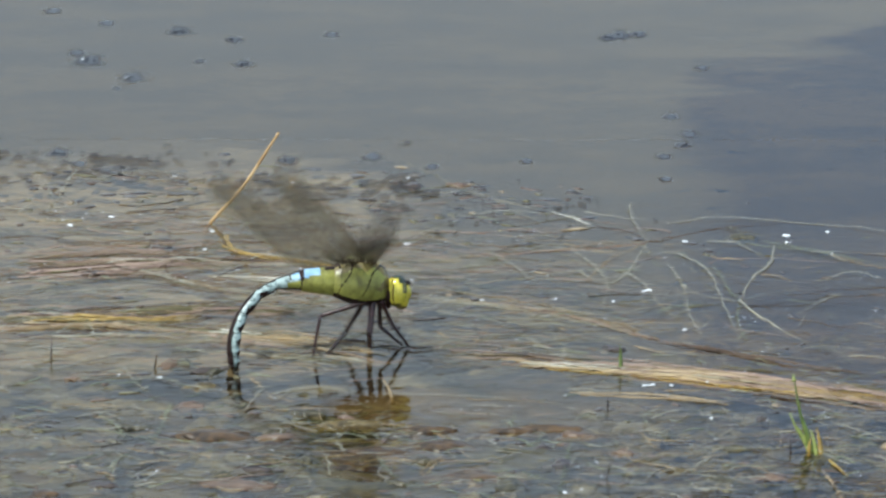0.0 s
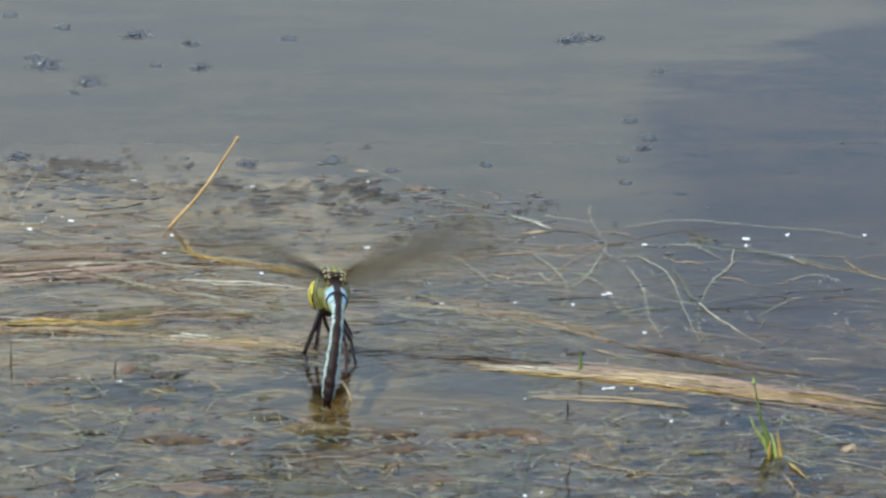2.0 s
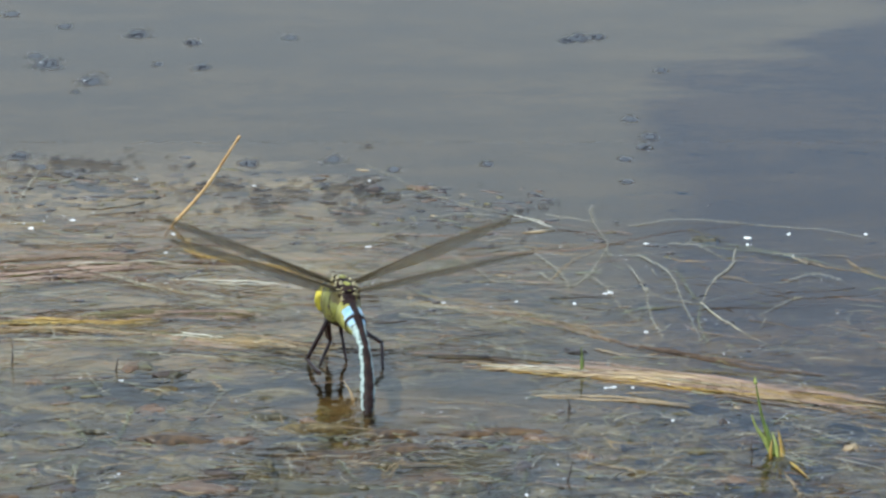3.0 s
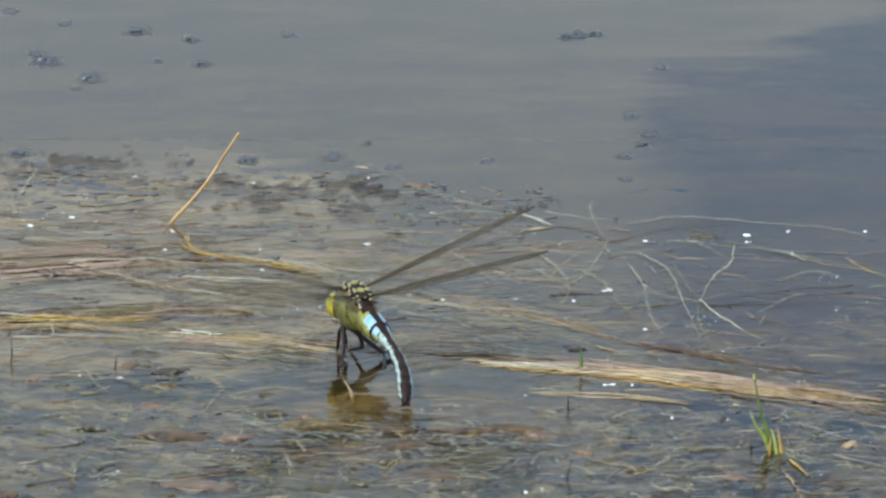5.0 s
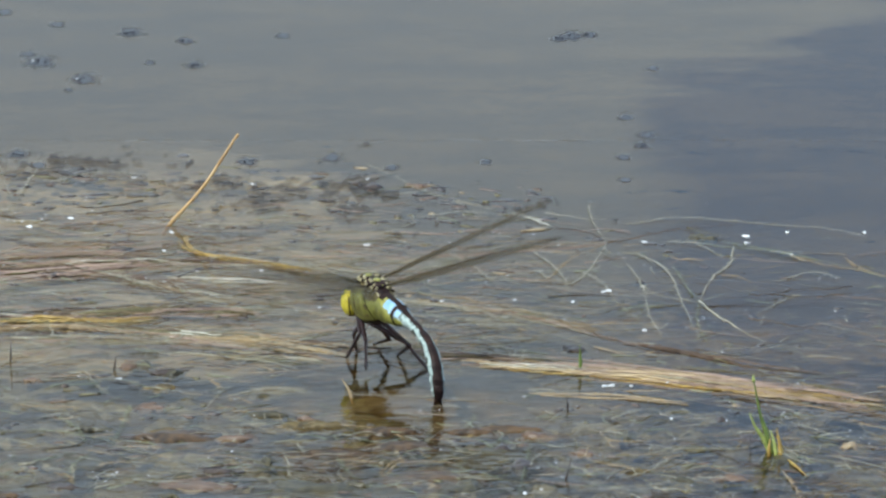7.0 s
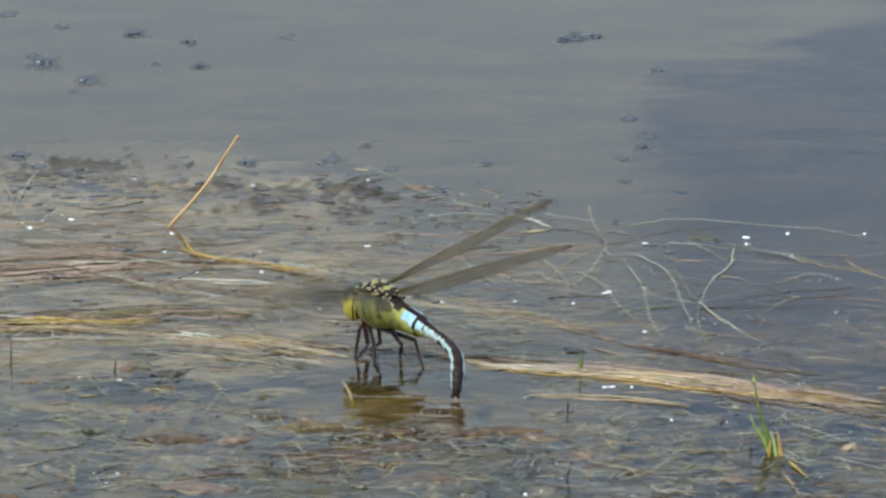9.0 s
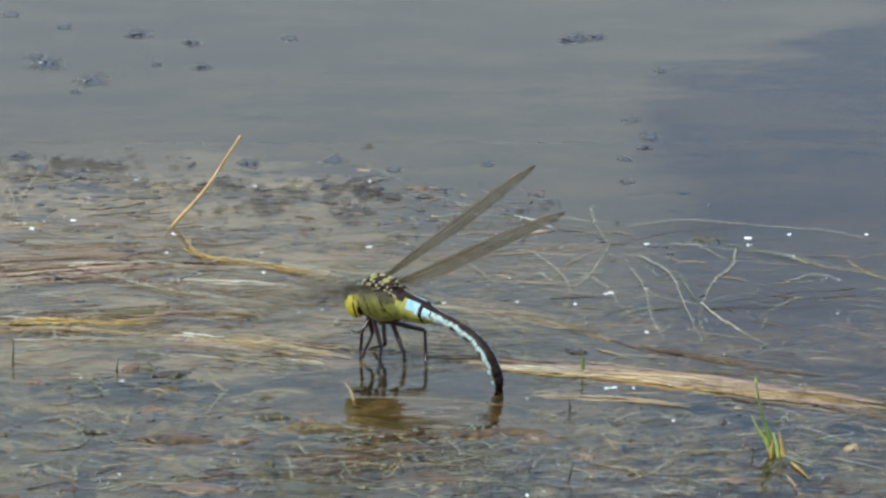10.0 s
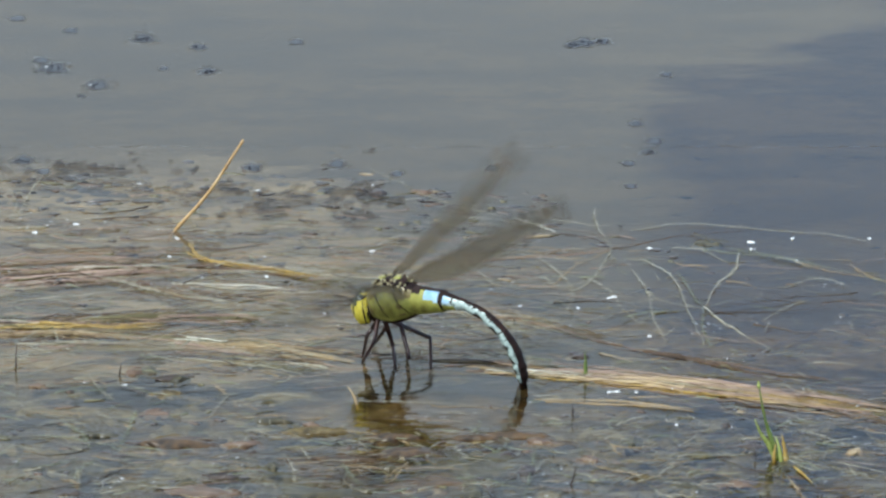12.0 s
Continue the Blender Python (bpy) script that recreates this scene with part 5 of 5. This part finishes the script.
# seconds: sweep and rise of left fore, left hind, right fore, right hind wing; twist of left and right; beat
WINGS = [
    (0, 24, 31, 47, 28, 0, 12, -5, 10, -35, 1, 14),
    (0.5, 17, 27, 39, 12, 10, 30, 26, 17, -35, 10, 32),
    (0.8, 9, 23, 14, 15, 7, 25, 19, 17, -26, 35, 25),
    (1, 11, 34, 15, 24, 16, 17, 18, 16, -17, -35, 14),
    (1.2, 1, 21, -13, 13, -1, 14, 8, 13, 12, -5, 4),
    (1.5, 7, 23, 21, 22, 4, 20, 18, 14, 4, -2, 3),
    (1.8, 29, 23, 39, 19, 10, 24, 20, 14, -8, -5, 4),
    (2, 24, 21, 23, 17, 29, 33, 30, 28, -11, -29, 34),
    (2.2, 6, 14, 15, 15, -23, 25, 6, 28, -3, 10, 5),
    (2.5, -7, 14, -0, 14, -9, 24, 6, 21, 1, 8, 2),
    (3, -15, 12, -6, 11, -19, 19, 10, 22, 7, 15, 2),
    (3.2, -8, 15, 1, 14, 7, 33, 14, 22, 3, 11, 2),
    (4.8, -7, 18, 6, 12, 3, 29, 10, 19, 13, 21, 1),
    (5, -5, 16, 3, 13, 11, 26, 17, 16, 12, 19, 1),
    (5.2, 3, 18, 16, 16, 6, 28, 14, 17, 10, 21, 1.5),
    (5.5, 17, 18, 20, 16, -7, 18, 18, 15, 1, 15, 10),
    (6, 21, 13, 18, 10, -9, 12, 13, 11, -6, -28, 36),
    (6.5, 17, 11, 15, 7, 1, 13, 25, 11, -13, -35, 34),
    (7, 5, 19, 14, 13, 19, 24, 19, 14, -4, 11, 2.5),
    (7.2, -10, 12, 5, 13, 9, 23, 11, 15, 7, 17, 2.5),
    (8.8, 0, 19, 26, 21, 26, 25, 33, 17, 1, 18, 3),
    (9, 0, 21, 3, 19, 29, 25, 39, 16, 3, 11, 1.5),
    (9.2, 1, 20, 28, 25, 24, 29, 35, 20, -6, 11, 1),
    (9.5, 14, 19, 15, 14, 39, 36, 31, 10, 34, -30, 22),
    (10, -1, 23, -0, 24, 24, 22, 37, 13, 4, 11, 1),
    (10.5, -2, 19, -6, 16, 28, 26, 39, 16, 0, 6, 1),
    (11, -19, 19, -19, 15, 35, 29, 50, 20, 7, 0, 4),
    (11.2, -15, 21, 20, 21, 30, 27, 41, 17, 15, 18, 1),
    (11.5, 8, 25, 4, 24, 30, 30, 40, 17, 1, 24, 0.5),
    (12, -4, 22, -9, 20, 33, 28, 39, 9, -6, -8, 16),
]
# where the six feet stand: x, y (mm) and the swivel of the knee (degrees) of left and right front, middle, hind leg
FEET = [
    (0, -21.7, -102.1, -140, -19.8, -104.4, 115, -30.9, -102.2, 195, -30.4, -105.5, 5, -41.6, -110.1, 60, -45.6, -112.9, 45),
    (0.5, -20.2, -106.7, -220, -20.8, -110.6, 70, -25.7, -96.6, 200, -29.9, -111.2, 35, -44.6, -102.2, -70, -35.6, -126.1, 140),
    (1, -24.1, -100.6, -220, -20.8, -108.4, -95, -36.3, -112.3, 55, -23.4, -109.6, -145, -40.3, -118.4, 5, -24.4, -115.1, 20),
    (1.5, -28.5, -96.2, -125, -25.8, -93.4, 60, -34.6, -112, 55, -24.4, -119.7, -130, -38.4, -118.6, 100, -26.5, -132.4, 45),
    (2, -29.6, -95.1, -125, -24.1, -92.8, 60, -34.4, -101.9, -100, -23.2, -118.6, -80, -35.9, -122.5, 125, -25.6, -130.7, -25),
    (2.5, -43.6, -99.8, -130, -22.1, -99.3, 60, -30.8, -121, -210, -15, -112.7, 50, -34.8, -127.1, 105, -24.4, -128.7, -5),
    (3, -31.7, -97, -120, -26.2, -116, -60, -33.4, -120.5, -220, -22.1, -114.9, 50, -33.2, -127.1, 125, -16.4, -123.2, -85),
    (5, -28.2, -119.3, -225, -28.5, -107.1, -185, -27.3, -130.9, -200, -25.3, -106.5, 95, -15.6, -125.4, 185, -14.3, -117.7, -85),
    (5.5, -26.9, -115.7, -235, -26, -105.6, -180, -26.3, -128.9, -200, -22.3, -104.5, 105, -12.1, -126.2, 185, -13.1, -116.8, -85),
    (6.5, -26.5, -113.4, -105, -23.5, -105, -160, -25.6, -127.8, -200, -20.2, -105, 110, -13.2, -123.4, 185, -12.5, -115.1, 50),
    (7, -25.8, -114, -105, -23.1, -106.8, -175, -20.3, -132.2, -170, -18.5, -100, 75, -3.9, -125.1, 210, -12, -111.2, 45),
    (9, -23.1, -115.4, -220, -23.5, -105.9, -160, -17.8, -128.1, -170, -19.6, -104.3, 120, -5.2, -123.7, 230, -11.5, -108.7, 70),
    (9.5, -23, -115.4, -225, -23.1, -105.4, -155, -18.3, -126.5, -190, -19.8, -104.3, 110, -5.2, -122.1, 230, -11.8, -108.2, 85),
    (10.5, -22.2, -112.4, -230, -22.5, -106.3, -150, -16.6, -125.1, -195, -20, -98.4, 145, -4.7, -119.6, 245, -9.9, -108.5, 80),
    (11.5, -23.6, -114.6, -90, -23.5, -105.6, -150, -14, -117.9, -205, -20.6, -96.6, 145, -5.2, -119, 220, -11.4, -106.2, 75),
    (12, -22.8, -111.8, -70, -22.9, -106.2, -135, -13.9, -119.6, -200, -20.2, -95, 155, -4.4, -119, 225, -10.9, -108.5, 100),
]
# seconds, nod and turn of the head
NOD = [(0.0, 0, -14), (0.5, 2, -10), (1.0, 4, -14), (1.5, 6, -25), (1.8, 6, -20), (2.2, 6, 38), (3.0, 6, 42), (5.0, 8, 38), (7.0, 4, 36), (9.0, 2, 30), (10.0, 3, 22), (11.0, 2, 24), (12.0, 2, 20)]
LEG_ORDER = ("front", "middle", "hind")


def between(rows, t):
    """The row at t seconds, on a smooth line through all rows."""
    ts = [r[0] for r in rows]
    if t <= ts[0]:
        return rows[0][1:]
    if t >= ts[-1]:
        return rows[-1][1:]
    i = max(k for k in range(len(ts)) if ts[k] <= t)
    h = ts[i + 1] - ts[i]
    u = (t - ts[i]) / h
    out = []
    for c in range(1, len(rows[0])):
        a, b = rows[i][c], rows[i + 1][c]
        ma = (b - rows[i - 1][c]) / (ts[i + 1] - ts[i - 1]) if i else (b - a) / h
        mb = (rows[i + 2][c] - a) / (ts[i + 2] - ts[i]) if i + 2 < len(ts) else (b - a) / h
        if i and (b - a) * (a - rows[i - 1][c]) <= 0:
            ma = 0
        if i + 2 < len(ts) and (rows[i + 2][c] - b) * (b - a) <= 0:
            mb = 0
        out.append(a * (2 * u**3 - 3 * u**2 + 1) + ma * h * (u**3 - 2 * u**2 + u) + b * (3 * u**2 - 2 * u**3) + mb * h * (u**3 - u**2))
    return out


def body_pose(t):
    x, y, z, head, pitch, roll, *_ = between(STANCE, t)
    return Matrix.Translation((x * MM, y * MM, z * MM)) @ pose(0, 0, 0, 0, 0, head) @ pose(0, 0, 0, 0, -pitch, 0) @ pose(0, 0, 0, roll, 0, 0)


def abdomen_poses(t):
    *_, k1, k2, side = between(STANCE, t)
    p, down, left, out = Vector((-7.0, 0, -0.3)), 0.0, 0.0, {}
    steps = {}
    for s in range(51):
        steps[s] = (p.copy(), down, left)
        if s >= 10:
            down += k1 if s < 28 else k2
            left += side
        a, b = radians(down), radians(left)
        p = p + Vector((-math.cos(a) * math.cos(b), math.cos(a) * math.sin(b), -math.sin(a)))
    rows = []
    for s, long, ob in PARTS["abdomen"]:
        i, j = int(s), min(int(s + long), 50)
        a, b = steps[i][0], steps[j][0]
        x = (a - b).normalized()
        y = Vector((0, 0, 1)).cross(x).normalized() if abs(x.z) < 0.98 else Vector((math.sin(radians(steps[i][2])), math.cos(radians(steps[i][2])), 0))
        z = x.cross(y).normalized()
        y = z.cross(x)
        m = Matrix((x, y, z)).transposed().to_4x4()
        m.translation = a * MM
        rows.append((ob, m))
    return rows


ROOTS = {(True, 1): (1.5, 2.5, 4.5), (False, 1): (-3.5, 2.5, 4.5), (True, -1): (1.5, -2.5, 4.5), (False, -1): (-3.5, -2.5, 4.5)}


def wing_pose(key, t):
    lf, lfe, lh, lhe, rf, rfe, rh, rhe, turn_l, turn_r, beat = between(WINGS, t)
    sweep, rise = {(True, 1): (lf, lfe), (False, 1): (lh, lhe), (True, -1): (rf, rfe), (False, -1): (rh, rhe)}[key]
    rise += (beat + (20 if key[1] > 0 and t > 4 else 0)) * math.sin(math.tau * 8.0 * t) * (1 if key[0] else 0.85)
    side = key[1]
    x, y, z = ROOTS[key]
    return pose(x * MM, y * MM, z * MM) @ pose(0, 0, 0, 0, 0, side * sweep) @ pose(0, 0, 0, side * rise, 0, 0) @ pose(0, 0, 0, 0, turn_l if side > 0 else turn_r, 0)


def limb(a, b):
    """A pose with x from a to b."""
    x = (b - a).normalized()
    y = Vector((0, 0, 1)).cross(x)
    y = y.normalized() if y.length > 1e-3 else Vector((0, 1, 0))
    m = Matrix((x, y, x.cross(y))).transposed().to_4x4()
    m.translation = a
    return m


def leg_poses(name, side, t):
    body = body_pose(t)
    hx, hy, hz, femur, tibia = HIPS[name]
    hip = Vector((hx, hy * side, hz)) * MM
    k = LEG_ORDER.index(name) * 6 + (0 if side > 0 else 3)
    x, y, swivel = between(FEET, t)[k:k + 3]
    foot = body.inverted() @ Vector((x * MM, y * MM, 0.0002))
    d = foot - hip
    f, g = femur * MM, tibia * MM
    reach = min(max(d.length, abs(f - g) * 1.05), (f + g) * 0.995)
    along = (f * f - g * g + reach * reach) / (2 * reach)
    up = math.sqrt(max(f * f - along * along, 0))
    way = d.normalized()
    out = Vector(({"front": 0.6, "middle": -0.1, "hind": -0.9}[name], side, 0.6))
    out = (out - way * out.dot(way)).normalized()
    out = Matrix.Rotation(radians(swivel), 3, way) @ out
    knee = hip + way * along + out * up
    return limb(hip, knee), limb(knee, knee + (foot - knee).normalized() * g)


def motions():
    steps = [i / 10 for i in range(121)]
    walk(DRAGONFLY, [(t, body_pose(t)) for t in steps])
    walk(PARTS["head"], [(t, pose(0.0102, 0, -0.0029, 0, *between(NOD, t))) for t in steps])
    track = {}
    for t in steps:
        for ob, m in abdomen_poses(t):
            track.setdefault(ob, []).append((t, m))
        for (name, side), obs in PARTS["legs"].items():
            for ob, m in zip(obs, leg_poses(name, side, t)):
                track.setdefault(ob, []).append((t, m))
    for ob, rows in track.items():
        walk(ob, rows)
    for key, wing in PARTS["wings"].items():
        walk(wing, [(i / 30, wing_pose(key, i / 30)) for i in range(361)])
    # scraps on the open water drift to and fro with the breeze
    drift = [(0.0, 0.8), (0.5, 0.4), (3.0, 0.0), (5.5, 0.0), (6.0, -1.3), (6.5, -1.6), (7.0, -1.9), (9.0, -0.4), (10.0, -0.3), (11.0, 0.7), (12.0, 0.7)]
    for x, y, ob in RAFTS:
        k = min(max((y - 110) / 90, 0), 1)
        walk(ob, [(t, pose((x + d * k) * MM, y * MM, 0)) for t, d in drift])


motions()
